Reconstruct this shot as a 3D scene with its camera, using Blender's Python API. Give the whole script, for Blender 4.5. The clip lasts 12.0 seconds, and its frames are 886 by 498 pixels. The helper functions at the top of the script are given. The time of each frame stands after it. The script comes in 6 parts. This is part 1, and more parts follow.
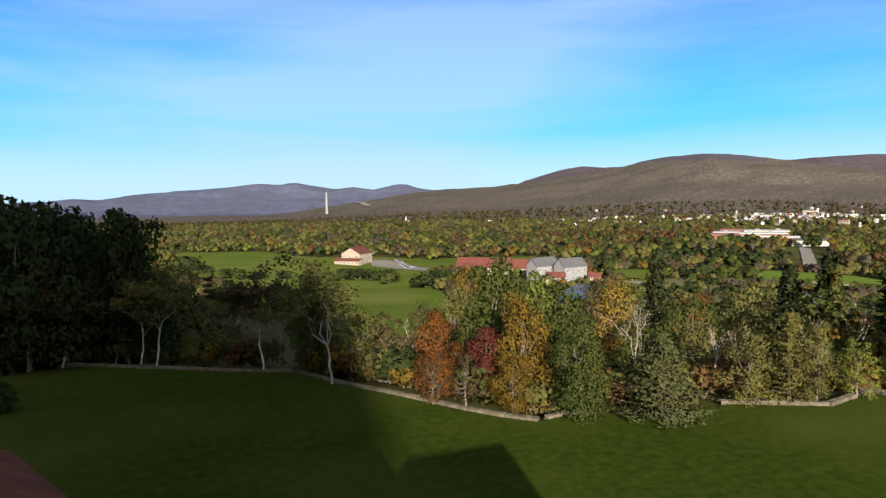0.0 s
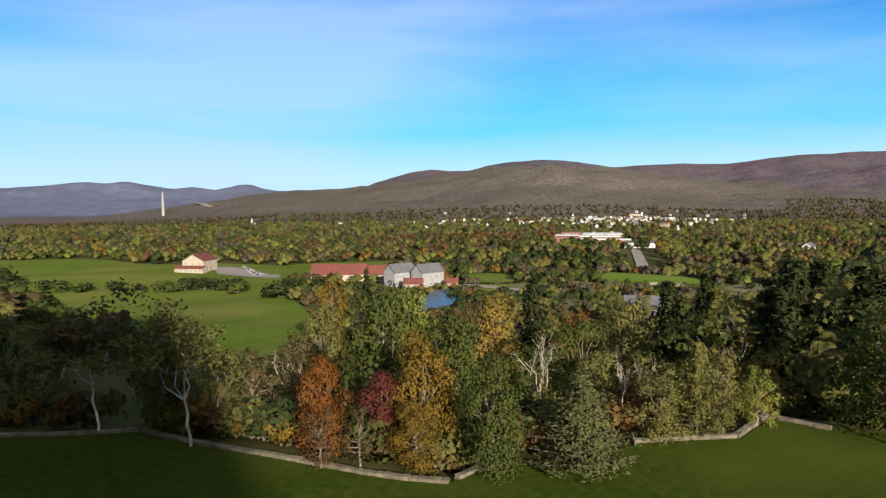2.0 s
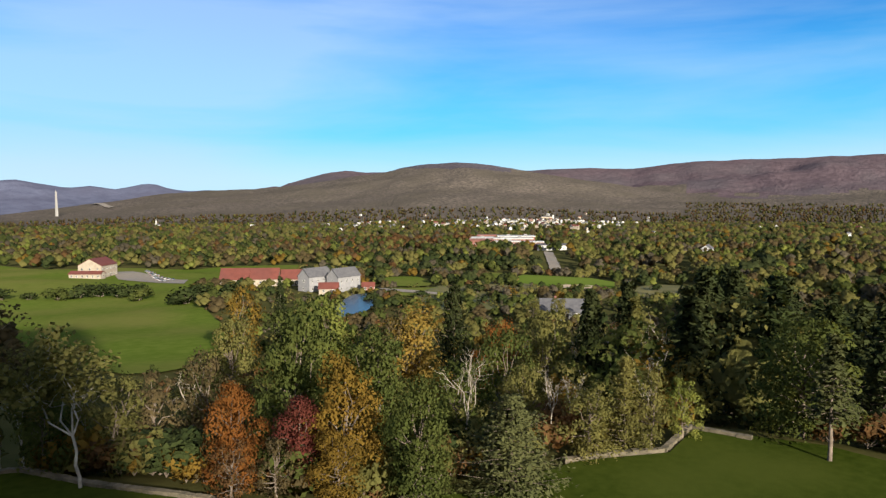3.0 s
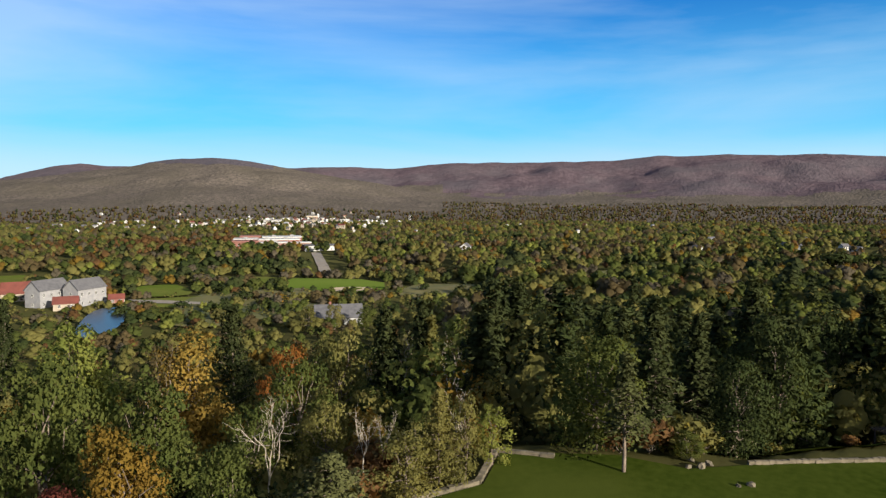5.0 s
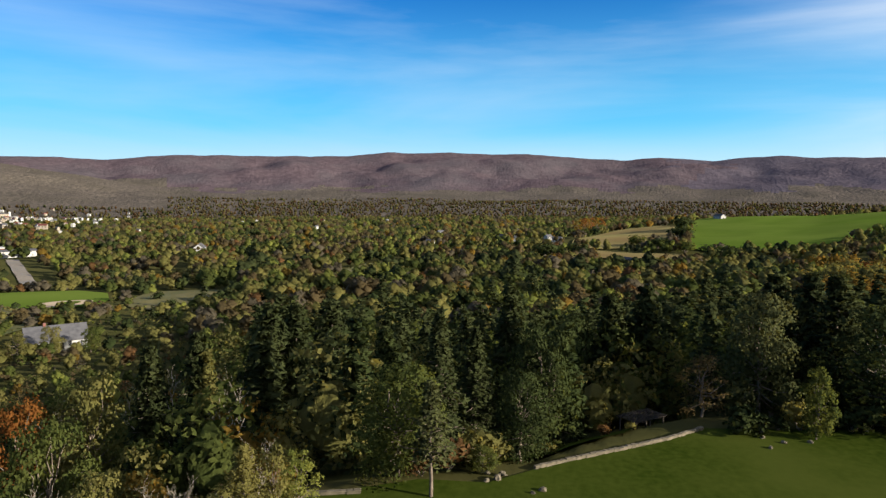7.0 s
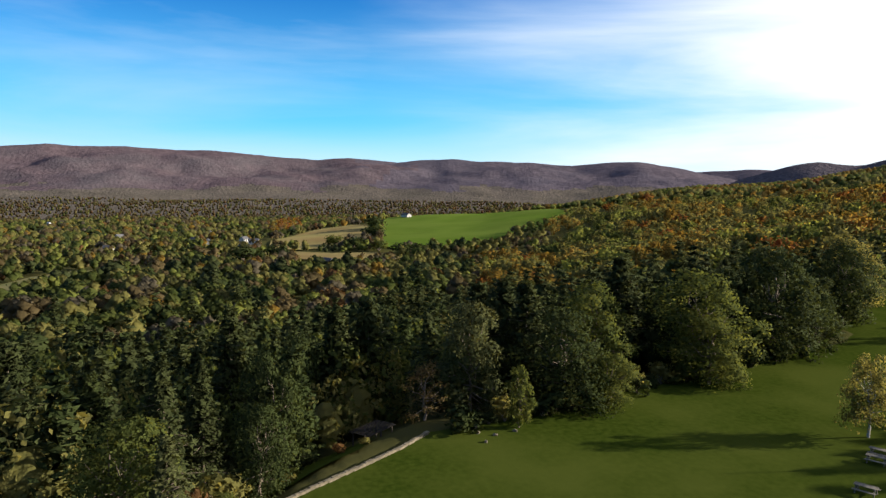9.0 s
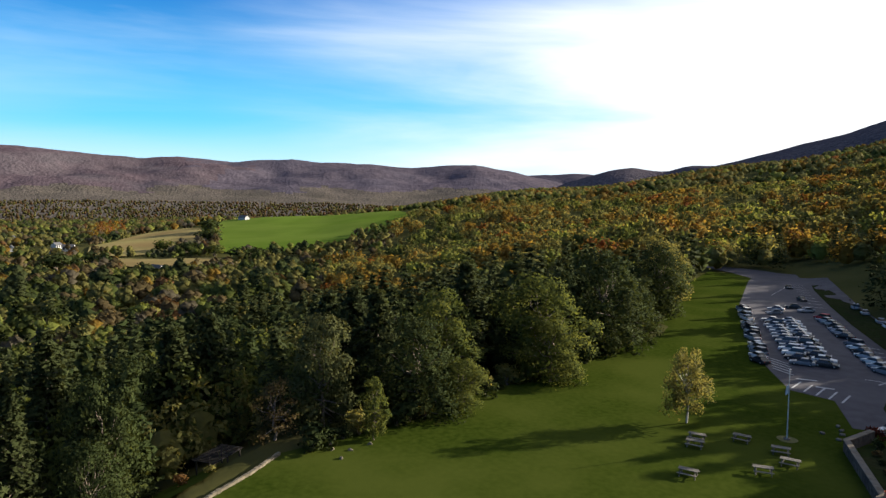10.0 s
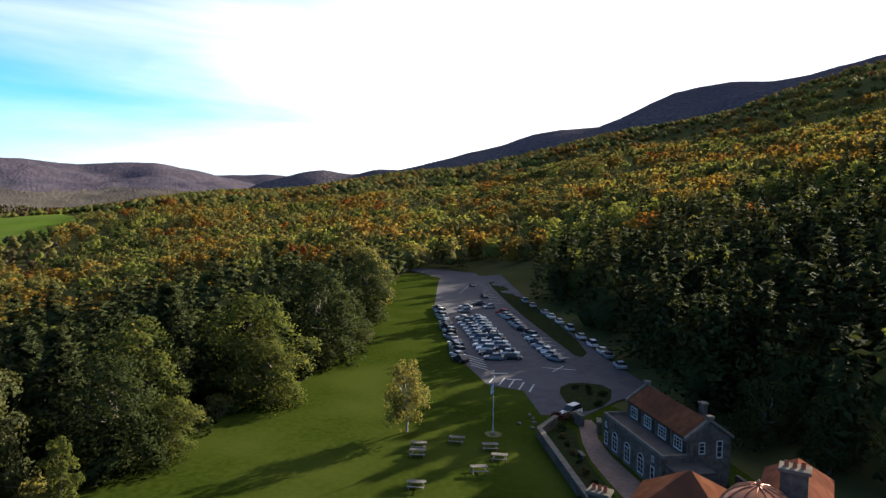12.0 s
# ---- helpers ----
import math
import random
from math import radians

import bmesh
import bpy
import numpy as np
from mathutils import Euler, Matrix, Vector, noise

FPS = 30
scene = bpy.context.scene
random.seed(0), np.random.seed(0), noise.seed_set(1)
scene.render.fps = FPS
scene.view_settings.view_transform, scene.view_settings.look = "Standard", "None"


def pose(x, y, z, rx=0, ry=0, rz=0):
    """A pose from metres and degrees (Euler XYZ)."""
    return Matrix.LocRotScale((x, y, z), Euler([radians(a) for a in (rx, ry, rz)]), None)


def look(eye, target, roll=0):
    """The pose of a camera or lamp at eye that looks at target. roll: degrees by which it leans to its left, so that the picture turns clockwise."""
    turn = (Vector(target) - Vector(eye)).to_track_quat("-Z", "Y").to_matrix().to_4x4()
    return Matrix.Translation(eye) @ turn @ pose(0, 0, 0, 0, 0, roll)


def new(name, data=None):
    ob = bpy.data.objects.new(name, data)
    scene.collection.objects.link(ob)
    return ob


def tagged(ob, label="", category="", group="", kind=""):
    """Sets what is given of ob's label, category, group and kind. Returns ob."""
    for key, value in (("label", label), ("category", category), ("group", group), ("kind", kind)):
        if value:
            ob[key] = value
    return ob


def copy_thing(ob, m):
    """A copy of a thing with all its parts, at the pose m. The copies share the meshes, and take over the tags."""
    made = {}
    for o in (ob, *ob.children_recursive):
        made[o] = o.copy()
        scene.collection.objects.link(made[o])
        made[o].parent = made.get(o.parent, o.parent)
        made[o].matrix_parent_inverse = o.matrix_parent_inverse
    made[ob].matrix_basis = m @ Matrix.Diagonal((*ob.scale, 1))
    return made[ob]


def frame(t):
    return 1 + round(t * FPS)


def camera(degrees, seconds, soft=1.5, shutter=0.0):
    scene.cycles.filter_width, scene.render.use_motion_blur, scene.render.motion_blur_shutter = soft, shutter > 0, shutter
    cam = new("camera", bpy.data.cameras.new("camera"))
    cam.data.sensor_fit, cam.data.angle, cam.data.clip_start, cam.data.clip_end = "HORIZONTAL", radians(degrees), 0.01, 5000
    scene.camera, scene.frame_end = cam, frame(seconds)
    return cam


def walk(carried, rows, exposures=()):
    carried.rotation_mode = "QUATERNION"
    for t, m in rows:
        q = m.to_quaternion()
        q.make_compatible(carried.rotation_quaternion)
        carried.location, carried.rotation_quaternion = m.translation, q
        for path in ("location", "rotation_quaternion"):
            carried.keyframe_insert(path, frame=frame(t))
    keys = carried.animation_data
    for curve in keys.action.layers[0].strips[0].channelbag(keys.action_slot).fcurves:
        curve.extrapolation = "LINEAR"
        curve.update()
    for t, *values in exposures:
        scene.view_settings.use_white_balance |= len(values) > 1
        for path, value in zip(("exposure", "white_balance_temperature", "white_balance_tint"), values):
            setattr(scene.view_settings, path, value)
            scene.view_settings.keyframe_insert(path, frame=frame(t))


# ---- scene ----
cam = camera(68.0, 12.0, soft=1.4)
PATH = [
    (0.0, -7.48, -6.25, 16.73, 86.09, -19.14, 0.96),
    (0.5, -8.05, -3.44, 17.35, 85.97, -22.27, 0.99),
    (1.0, -8.12, -1.20, 17.80, 85.96, -25.17, 0.91),
    (1.5, -7.86, 0.65, 18.17, 86.00, -28.42, 0.76),
    (2.0, -7.43, 2.25, 18.50, 86.07, -32.22, 0.57),
    (2.5, -6.89, 3.69, 18.85, 86.13, -35.93, 0.39),
    (3.0, -6.32, 5.07, 19.22, 86.17, -39.60, 0.22),
    (5.0, -4.76, 10.62, 21.33, 85.98, -59.97, -0.08),
    (5.5, -4.60, 12.07, 22.01, 85.86, -65.77, -0.08),
    (6.0, -4.53, 13.47, 22.73, 85.73, -71.47, -0.05),
    (6.5, -4.50, 14.84, 23.46, 85.61, -77.22, -0.01),
    (7.0, -4.46, 16.12, 24.20, 85.49, -82.74, 0.02),
    (9.0, -3.59, 19.67, 26.82, 85.35, -109.00, -0.04),
    (9.5, -3.02, 20.04, 27.35, 85.41, -115.77, -0.12),
    (10.0, -2.28, 20.22, 27.81, 85.50, -122.71, -0.23),
    (10.5, -1.36, 20.27, 28.27, 85.61, -130.03, -0.34),
    (11.0, -0.34, 20.19, 28.70, 85.71, -136.63, -0.45),
    (11.5, 0.80, 20.14, 29.19, 85.77, -142.83, -0.50),
    (12.0, 1.98, 20.21, 29.80, 85.74, -149.03, -0.48),
]
walk(cam, [(t, pose(x, y, z, rx, 0, rz) @ pose(0, 0, 0, 0, 0, -lean)) for t, x, y, z, rx, rz, lean in PATH],
     exposures=[(0.0, 1.50), (3.0, 1.47), (6.0, 1.42), (9.0, 1.58), (10.5, 1.72), (12.0, 1.92)])

# ---- light: a low afternoon sun over the mountain, thin high cloud ----
SUN_AZ, SUN_EL = 195.0, 16.5
world = bpy.data.worlds.new("world")
scene.world = world
world.use_nodes = True
wn, wl = world.node_tree.nodes, world.node_tree.links
wn.clear()
sky = wn.new("ShaderNodeTexSky")
sky.sky_type, sky.sun_disc = "NISHITA", False
sky.sun_elevation, sky.sun_rotation = radians(SUN_EL), radians(SUN_AZ)
sky.air_density, sky.dust_density, sky.ozone_density, sky.altitude = 1.0, 0.25, 3.0, 300
coord = wn.new("ShaderNodeTexCoord")
# cirrus: long level streaks, wavering a little
sep = wn.new("ShaderNodeSeparateXYZ")
wl.new(coord.outputs["Generated"], sep.inputs[0])
stretch = wn.new("ShaderNodeMapping")
stretch.inputs["Location"].default_value = (3.1, 0.4, 1.7)
stretch.inputs["Rotation"].default_value = (radians(1), radians(1.5), 0)
stretch.inputs["Scale"].default_value = (1.4, 1.4, 9.5)
wl.new(coord.outputs["Generated"], stretch.inputs["Vector"])
cirrus = wn.new("ShaderNodeTexNoise")
cirrus.inputs["Scale"].default_value, cirrus.inputs["Detail"].default_value, cirrus.inputs["Roughness"].default_value, cirrus.inputs["Distortion"].default_value = 1.0, 7, 0.52, 0.35
wl.new(stretch.outputs[0], cirrus.inputs["Vector"])
veil = wn.new("ShaderNodeValToRGB")
veil.color_ramp.elements[0].position, veil.color_ramp.elements[1].position = 0.50, 0.84
veil.color_ramp.elements[0].color, veil.color_ramp.elements[1].color = (0, 0, 0, 1), (1, 1, 1, 1)
north = wn.new("ShaderNodeMath"); north.operation = "MULTIPLY_ADD"; north.inputs[1].default_value = 0.20      # the veil is thicker to the north
wl.new(sep.outputs["Y"], north.inputs[0]); wl.new(cirrus.outputs["Fac"], north.inputs[2])
wl.new(north.outputs[0], veil.inputs["Fac"])
# the cloud scatters more light towards the sun's side
toward = wn.new("ShaderNodeVectorMath"); toward.operation = "DOT_PRODUCT"
toward.inputs[1].default_value = (math.sin(radians(SUN_AZ)) * math.cos(radians(SUN_EL)), math.cos(radians(SUN_AZ)) * math.cos(radians(SUN_EL)), math.sin(radians(SUN_EL)))
wl.new(coord.outputs["Generated"], toward.inputs[0])
glow = wn.new("ShaderNodeMapRange")
glow.inputs["From Min"].default_value, glow.inputs["From Max"].default_value = 0.50, 1.28
glow.inputs["To Min"].default_value, glow.inputs["To Max"].default_value = 0.0, 1.0
glow.interpolation_type = "SMOOTHSTEP"
ragged = wn.new("ShaderNodeMath"); ragged.operation = "MULTIPLY_ADD"; ragged.inputs[1].default_value = 1.05      # its rim is torn into streaks
wl.new(cirrus.outputs["Fac"], ragged.inputs[0]); wl.new(toward.outputs["Value"], ragged.inputs[2])
wl.new(ragged.outputs[0], glow.inputs["Value"])
bright = wn.new("ShaderNodeMix"); bright.data_type = "RGBA"
bright.inputs["A"].default_value, bright.inputs["B"].default_value = (6.2, 8.2, 10.6, 1), (12.5, 12.3, 12.0, 1)
wl.new(glow.outputs["Result"], bright.inputs["Factor"])
cover = wn.new("ShaderNodeMath"); cover.operation = "MAXIMUM"
half = wn.new("ShaderNodeMath"); half.operation = "MULTIPLY"; half.inputs[1].default_value = 0.55
wl.new(veil.outputs["Color"], half.inputs[0]); wl.new(half.outputs[0], cover.inputs[0])
thin = wn.new("ShaderNodeMath"); thin.operation = "MULTIPLY"; thin.inputs[1].default_value = 0.9
wl.new(glow.outputs["Result"], thin.inputs[0]); wl.new(thin.outputs[0], cover.inputs[1])
whole = wn.new("ShaderNodeMix"); whole.data_type = "RGBA"
deep = wn.new("ShaderNodeHueSaturation"); deep.inputs["Saturation"].default_value = 1.35
wl.new(sky.outputs[0], deep.inputs["Color"])
gain = wn.new("ShaderNodeMix"); gain.data_type, gain.blend_type = "RGBA", "MULTIPLY"
gain.inputs["Factor"].default_value, gain.inputs["B"].default_value = 1.0, (0.55, 1.26, 1.80, 1)
wl.new(deep.outputs[0], gain.inputs["A"])
# a thin pale bank of cloud low over the hills
low = wn.new("ShaderNodeMapRange"); low.interpolation_type = "SMOOTHSTEP"
low.inputs["From Min"].default_value, low.inputs["From Max"].default_value, low.inputs["To Min"].default_value, low.inputs["To Max"].default_value = 0.02, 0.32, 0.9, 0.0
wl.new(sep.outputs["Z"], low.inputs["Value"])
bank = wn.new("ShaderNodeMix"); bank.data_type = "RGBA"
bank.inputs["B"].default_value = (1.8, 7.5, 11.6, 1)
wl.new(low.outputs["Result"], bank.inputs["Factor"]); wl.new(gain.outputs["Result"], bank.inputs["A"])
wl.new(cover.outputs[0], whole.inputs["Factor"]); 
rim = wn.new("ShaderNodeMapRange"); rim.interpolation_type = "SMOOTHSTEP"
rim.inputs["From Min"].default_value, rim.inputs["From Max"].default_value, rim.inputs["To Min"].default_value, rim.inputs["To Max"].default_value = 0.03, 0.115, 0.75, 0.0
wl.new(sep.outputs["Z"], rim.inputs["Value"])
pale = wn.new("ShaderNodeMix"); pale.data_type = "RGBA"
pale.inputs["B"].default_value = (7.2, 9.6, 10.9, 1)
wl.new(rim.outputs["Result"], pale.inputs["Factor"]); wl.new(bank.outputs["Result"], pale.inputs["A"])
wl.new(pale.outputs["Result"], whole.inputs["A"]); wl.new(bright.outputs["Result"], whole.inputs["B"])
back = wn.new("ShaderNodeBackground"); back.inputs["Strength"].default_value = 0.035
wl.new(whole.outputs["Result"], back.inputs["Color"])
wout = wn.new("ShaderNodeOutputWorld"); wl.new(back.outputs[0], wout.inputs["Surface"])

sun = new("sun", bpy.data.lights.new("sun", "SUN"))
sun.data.energy, sun.data.angle, sun.data.color = 5.0, radians(0.6), (1.0, 0.90, 0.75)
sun.matrix_world = look((0, 0, 60), (-math.sin(radians(SUN_AZ)) * math.cos(radians(SUN_EL)), -math.cos(radians(SUN_AZ)) * math.cos(radians(SUN_EL)), 60 - math.sin(radians(SUN_EL))))


# ---- materials ----
def material(name, colours, rough=0.8, scale=1.0, detail=4.0, bump=0.0, bump_scale=None, metal=0.0, islands=0.0, random_ob=0.0, through_light=0.0, mottle=None, spec=0.3):
    """colours: two or three base colours mixed by noise of that scale (per metre). islands / random_ob: hue and value scatter per loose piece / object.
    mottle: (scale, colour, amount) a second, larger pattern. through_light: part of the light that goes through a leaf."""
    m = bpy.data.materials.new(name)
    m.use_nodes = True
    n, l = m.node_tree.nodes, m.node_tree.links
    bsdf = n["Principled BSDF"]
    geo = n.new("ShaderNodeNewGeometry")
    tex = n.new("ShaderNodeTexNoise")
    tex.inputs["Scale"].default_value, tex.inputs["Detail"].default_value = scale, detail
    l.new(geo.outputs["Position"], tex.inputs["Vector"])
    ramp = n.new("ShaderNodeValToRGB")
    els = ramp.color_ramp.elements
    els[0].position, els[1].position = 0.32, 0.68
    els[0].color, els[1].color = (*colours[0], 1), (*colours[-1], 1)
    if len(colours) == 3:
        e = els.new(0.5)
        e.color = (*colours[1], 1)
    l.new(tex.outputs["Fac"], ramp.inputs["Fac"])
    col = ramp.outputs["Color"]
    if mottle:
        t2 = n.new("ShaderNodeTexNoise")
        t2.inputs["Scale"].default_value, t2.inputs["Detail"].default_value = mottle[0], 3
        l.new(geo.outputs["Position"], t2.inputs["Vector"])
        f2 = n.new("ShaderNodeMapRange")
        f2.inputs["From Min"].default_value, f2.inputs["From Max"].default_value, f2.inputs["To Max"].default_value = 0.42, 0.66, mottle[2]
        l.new(t2.outputs["Fac"], f2.inputs["Value"])
        mx = n.new("ShaderNodeMix"); mx.data_type = "RGBA"
        mx.inputs["B"].default_value = (*mottle[1], 1)
        l.new(f2.outputs["Result"], mx.inputs["Factor"]); l.new(col, mx.inputs["A"])
        col = mx.outputs["Result"]
    if islands or random_ob:
        src = geo.outputs["Random Per Island"] if islands else n.new("ShaderNodeObjectInfo").outputs["Random"]
        amount = islands or random_ob
        hsv = n.new("ShaderNodeHueSaturation")
        val = n.new("ShaderNodeMapRange"); val.inputs["To Min"].default_value, val.inputs["To Max"].default_value = 1 - amount, 1 + amount
        l.new(src, val.inputs["Value"]); l.new(val.outputs["Result"], hsv.inputs["Value"])
        hue = n.new("ShaderNodeMapRange"); hue.inputs["To Min"].default_value, hue.inputs["To Max"].default_value = 0.5 + 0.03 * amount, 0.5 - 0.03 * amount
        l.new(src, hue.inputs["Value"]); l.new(hue.outputs["Result"], hsv.inputs["Hue"])
        l.new(col, hsv.inputs["Color"])
        col = hsv.outputs["Color"]
    l.new(col, bsdf.inputs["Base Color"])
    bsdf.inputs["Roughness"].default_value, bsdf.inputs["Metallic"].default_value = rough, metal
    bsdf.inputs["Specular IOR Level"].default_value = spec
    if bump:
        bt = n.new("ShaderNodeTexNoise")
        bt.inputs["Scale"].default_value, bt.inputs["Detail"].default_value = bump_scale or scale * 4, 5
        l.new(geo.outputs["Position"], bt.inputs["Vector"])
        b = n.new("ShaderNodeBump")
        b.inputs["Strength"].default_value, b.inputs["Distance"].default_value = min(bump, 1.0), max(bump, 0.02)
        l.new(bt.outputs["Fac"], b.inputs["Height"]); l.new(b.outputs[0], bsdf.inputs["Normal"])
    if through_light:
        tr = n.new("ShaderNodeBsdfTranslucent")
        lit = n.new("ShaderNodeMix"); lit.data_type, lit.blend_type = "RGBA", "MULTIPLY"      # light that has passed a leaf is brighter and yellower
        lit.inputs["Factor"].default_value, lit.inputs["B"].default_value = 1.0, (1.7, 1.5, 1.0, 1)
        l.new(col, lit.inputs["A"]); l.new(lit.outputs["Result"], tr.inputs["Color"])
        mix = n.new("ShaderNodeMixShader"); mix.inputs["Fac"].default_value = through_light
        l.new(bsdf.outputs[0], mix.inputs[1]); l.new(tr.outputs[0], mix.inputs[2])
        l.new(mix.outputs[0], n["Material Output"].inputs["Surface"])
    return m


LEAF = {}
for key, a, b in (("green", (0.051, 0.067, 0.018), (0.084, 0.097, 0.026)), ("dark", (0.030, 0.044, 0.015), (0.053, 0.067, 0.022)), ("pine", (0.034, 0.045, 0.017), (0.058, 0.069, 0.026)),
                  ("spruce", (0.054, 0.062, 0.024), (0.086, 0.092, 0.036)), ("olive", (0.084, 0.083, 0.026), (0.122, 0.112, 0.036)), ("lime", (0.098, 0.116, 0.026), (0.140, 0.150, 0.036)),
                  ("yellow", (0.165, 0.115, 0.026), (0.205, 0.142, 0.034)), ("gold", (0.128, 0.086, 0.017), (0.170, 0.108, 0.022)), ("orange", (0.150, 0.060, 0.016), (0.195, 0.082, 0.021)),
                  ("red", (0.085, 0.026, 0.022), (0.130, 0.040, 0.028)), ("rust", (0.098, 0.056, 0.024), (0.135, 0.076, 0.032)), ("brown", (0.074, 0.058, 0.028), (0.108, 0.083, 0.040)),
                  ("grey", (0.078, 0.068, 0.046), (0.112, 0.096, 0.066))):
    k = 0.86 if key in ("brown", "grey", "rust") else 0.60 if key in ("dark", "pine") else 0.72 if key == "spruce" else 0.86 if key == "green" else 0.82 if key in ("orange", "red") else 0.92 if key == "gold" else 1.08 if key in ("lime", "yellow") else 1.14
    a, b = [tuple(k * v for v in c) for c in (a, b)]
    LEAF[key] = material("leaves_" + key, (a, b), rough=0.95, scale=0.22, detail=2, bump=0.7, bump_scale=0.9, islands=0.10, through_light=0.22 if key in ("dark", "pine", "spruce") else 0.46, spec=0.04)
BARK = material("bark", ((0.075, 0.058, 0.044), (0.150, 0.120, 0.092)), 0.95, 3.0, bump=0.05)
BIRCH = material("birch_bark", ((0.26, 0.24, 0.205), (0.48, 0.45, 0.39)), 0.8, 2.2, bump=0.02, mottle=(1.3, (0.13, 0.11, 0.095), 0.5))
DEADWOOD = material("dead_wood", ((0.16, 0.135, 0.105), (0.30, 0.26, 0.205)), 0.9, 2.0, bump=0.03)
GRASS = material("lawn_grass", ((0.016, 0.026, 0.0032), (0.029, 0.041, 0.006)), 0.95, 1.3, 8, bump=0.14, bump_scale=7, mottle=(0.055, (0.041, 0.051, 0.009), 0.8), spec=0.0)
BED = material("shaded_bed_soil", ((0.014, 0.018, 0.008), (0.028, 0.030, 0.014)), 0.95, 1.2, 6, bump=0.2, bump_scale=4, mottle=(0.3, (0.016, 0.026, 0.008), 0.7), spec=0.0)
MEADOW = material("meadow_grass", ((0.056, 0.084, 0.012), (0.078, 0.104, 0.018)), 0.95, 0.35, 6, bump=0.2, bump_scale=3, mottle=(0.02, (0.110, 0.108, 0.030), 0.7), spec=0.0)
HAYFIELD = material("hay_field", ((0.062, 0.100, 0.013), (0.080, 0.120, 0.018)), 0.95, 0.03, 5, mottle=(0.006, (0.092, 0.122, 0.024), 0.7), spec=0.0)
TANFIELD = material("dry_field", ((0.150, 0.130, 0.050), (0.210, 0.175, 0.072)), 0.95, 0.03, 5, mottle=(0.012, (0.130, 0.085, 0.040), 0.7), spec=0.0)
BRUSH = material("brush_ground", ((0.075, 0.072, 0.026), (0.120, 0.100, 0.040)), 0.95, 0.12, 6, bump=0.3, bump_scale=0.8, mottle=(0.02, (0.060, 0.075, 0.024), 0.7), spec=0.1)
ASPHALT = material("asphalt", ((0.038, 0.036, 0.042), (0.055, 0.052, 0.060)), 0.9, 0.5, 6, bump=0.01, bump_scale=40, mottle=(0.08, (0.066, 0.062, 0.070), 0.5), spec=0.1)
STONE = material("wall_stone", ((0.060, 0.052, 0.034), (0.118, 0.100, 0.068)), 0.9, 1.6, 5, bump=0.05, bump_scale=6, random_ob=0.22)
def table(pairs, a):
    return np.interp(a, [p[0] for p in pairs], [p[1] for p in pairs])


def smooth(a, b, v):
    u = np.clip((v - a) / (b - a), 0, 1)
    return u * u * (3 - 2 * u)


# edge of the level lawn, slope of the near mountain, and the far ridge line, by compass angle from the middle of the lawn
PIVOT = (0.0, 16.8)
LAWN_EDGE = [(-90, 60), (-20, 61), (4, 41), (36, 28), (70, 50), (92, 55), (106, 73), (117, 79), (124, 92), (134, 107), (140, 129), (146, 250), (150.5, 262),
             (153.4, 222), (158, 164), (163.6, 124), (167, 100), (172, 84), (180, 72), (190, 68), (270, 60)]
FALL = [(-90, 0.2), (-40, 0.5), (-15, 1), (105, 1), (122, 0.75), (135, 0.45), (146, 0.15), (155, 0), (270, 0.2)]
SLOPE = [(-90, 60), (-40, 60), (-17, 10), (-8, 0), (112, 0), (120, 22), (126, 46), (130, 54), (137, 62), (142, 78), (147, 97), (151, 106), (156, 130), (160, 157), (164, 182), (168, 198),
         (172.5, 222), (176.4, 258), (182, 298), (200, 330), (230, 330), (270, 60)]
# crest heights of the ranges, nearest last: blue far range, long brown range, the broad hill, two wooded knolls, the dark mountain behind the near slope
FAR_RANGE = [(-90, 60), (-14, 66), (-12, 74), (-10.2, 90), (-8.5, 77), (-5.9, 115), (-3.4, 129), (1, 157), (3.9, 181), (5.1, 166), (6.5, 187), (8.3, 158), (9.8, 139), (11.5, 148), (13.2, 128), (15.2, 164),
             (16, 166), (17.2, 133), (18.5, 120), (20.3, 127), (21.5, 119), (23.5, 136), (25.4, 155), (27, 142), (30, 100), (120, 100), (128, 180), (132.5, 192), (134.7, 199), (137, 170), (145, 60), (270, 60)]
LONG_RANGE = [(-90, -30), (20, -30), (24.8, 100), (26.1, 152), (27.5, 185), (29.4, 225), (31.4, 244), (32.9, 234), (34.8, 234), (40, 225), (46.3, 238), (49.5, 250), (52, 251), (55.7, 243), (58.5, 265), (60.6, 279),
              (64.7, 283), (70.5, 285), (74.7, 288), (76.8, 306), (78.2, 315), (80, 309), (83.4, 315), (86.5, 301), (90, 302), (94.5, 272), (98, 255), (101, 269), (105, 242), (107, 256), (109.7, 265), (111.6, 250),
              (116.5, 239), (119.9, 216), (122.3, 233), (125.3, 240), (128, 204), (131.2, 151), (136, 60), (140, -30), (270, -30)]
BROAD_HILL = [(-90, -30), (4, -30), (9, 10), (13.4, 46), (16.8, 78), (20, 92), (25, 105), (29, 136), (32, 164), (34.9, 187), (36.3, 211), (38.3, 227), (41, 233), (43.6, 220), (46.6, 191), (48.3, 173), (51, 148),
              (54, 122), (57, 89), (60, 68), (66, 52), (80, 60), (95, 45), (112, 30), (125, -30), (270, -30)]
KNOLLS = [(-90, -30), (130, -30), (132, 55), (133, 80), (134.5, 100), (136.5, 126), (138.5, 138), (140, 130), (141.3, 125), (143, 141), (145, 144), (150, 100), (156, -30), (270, -30)]
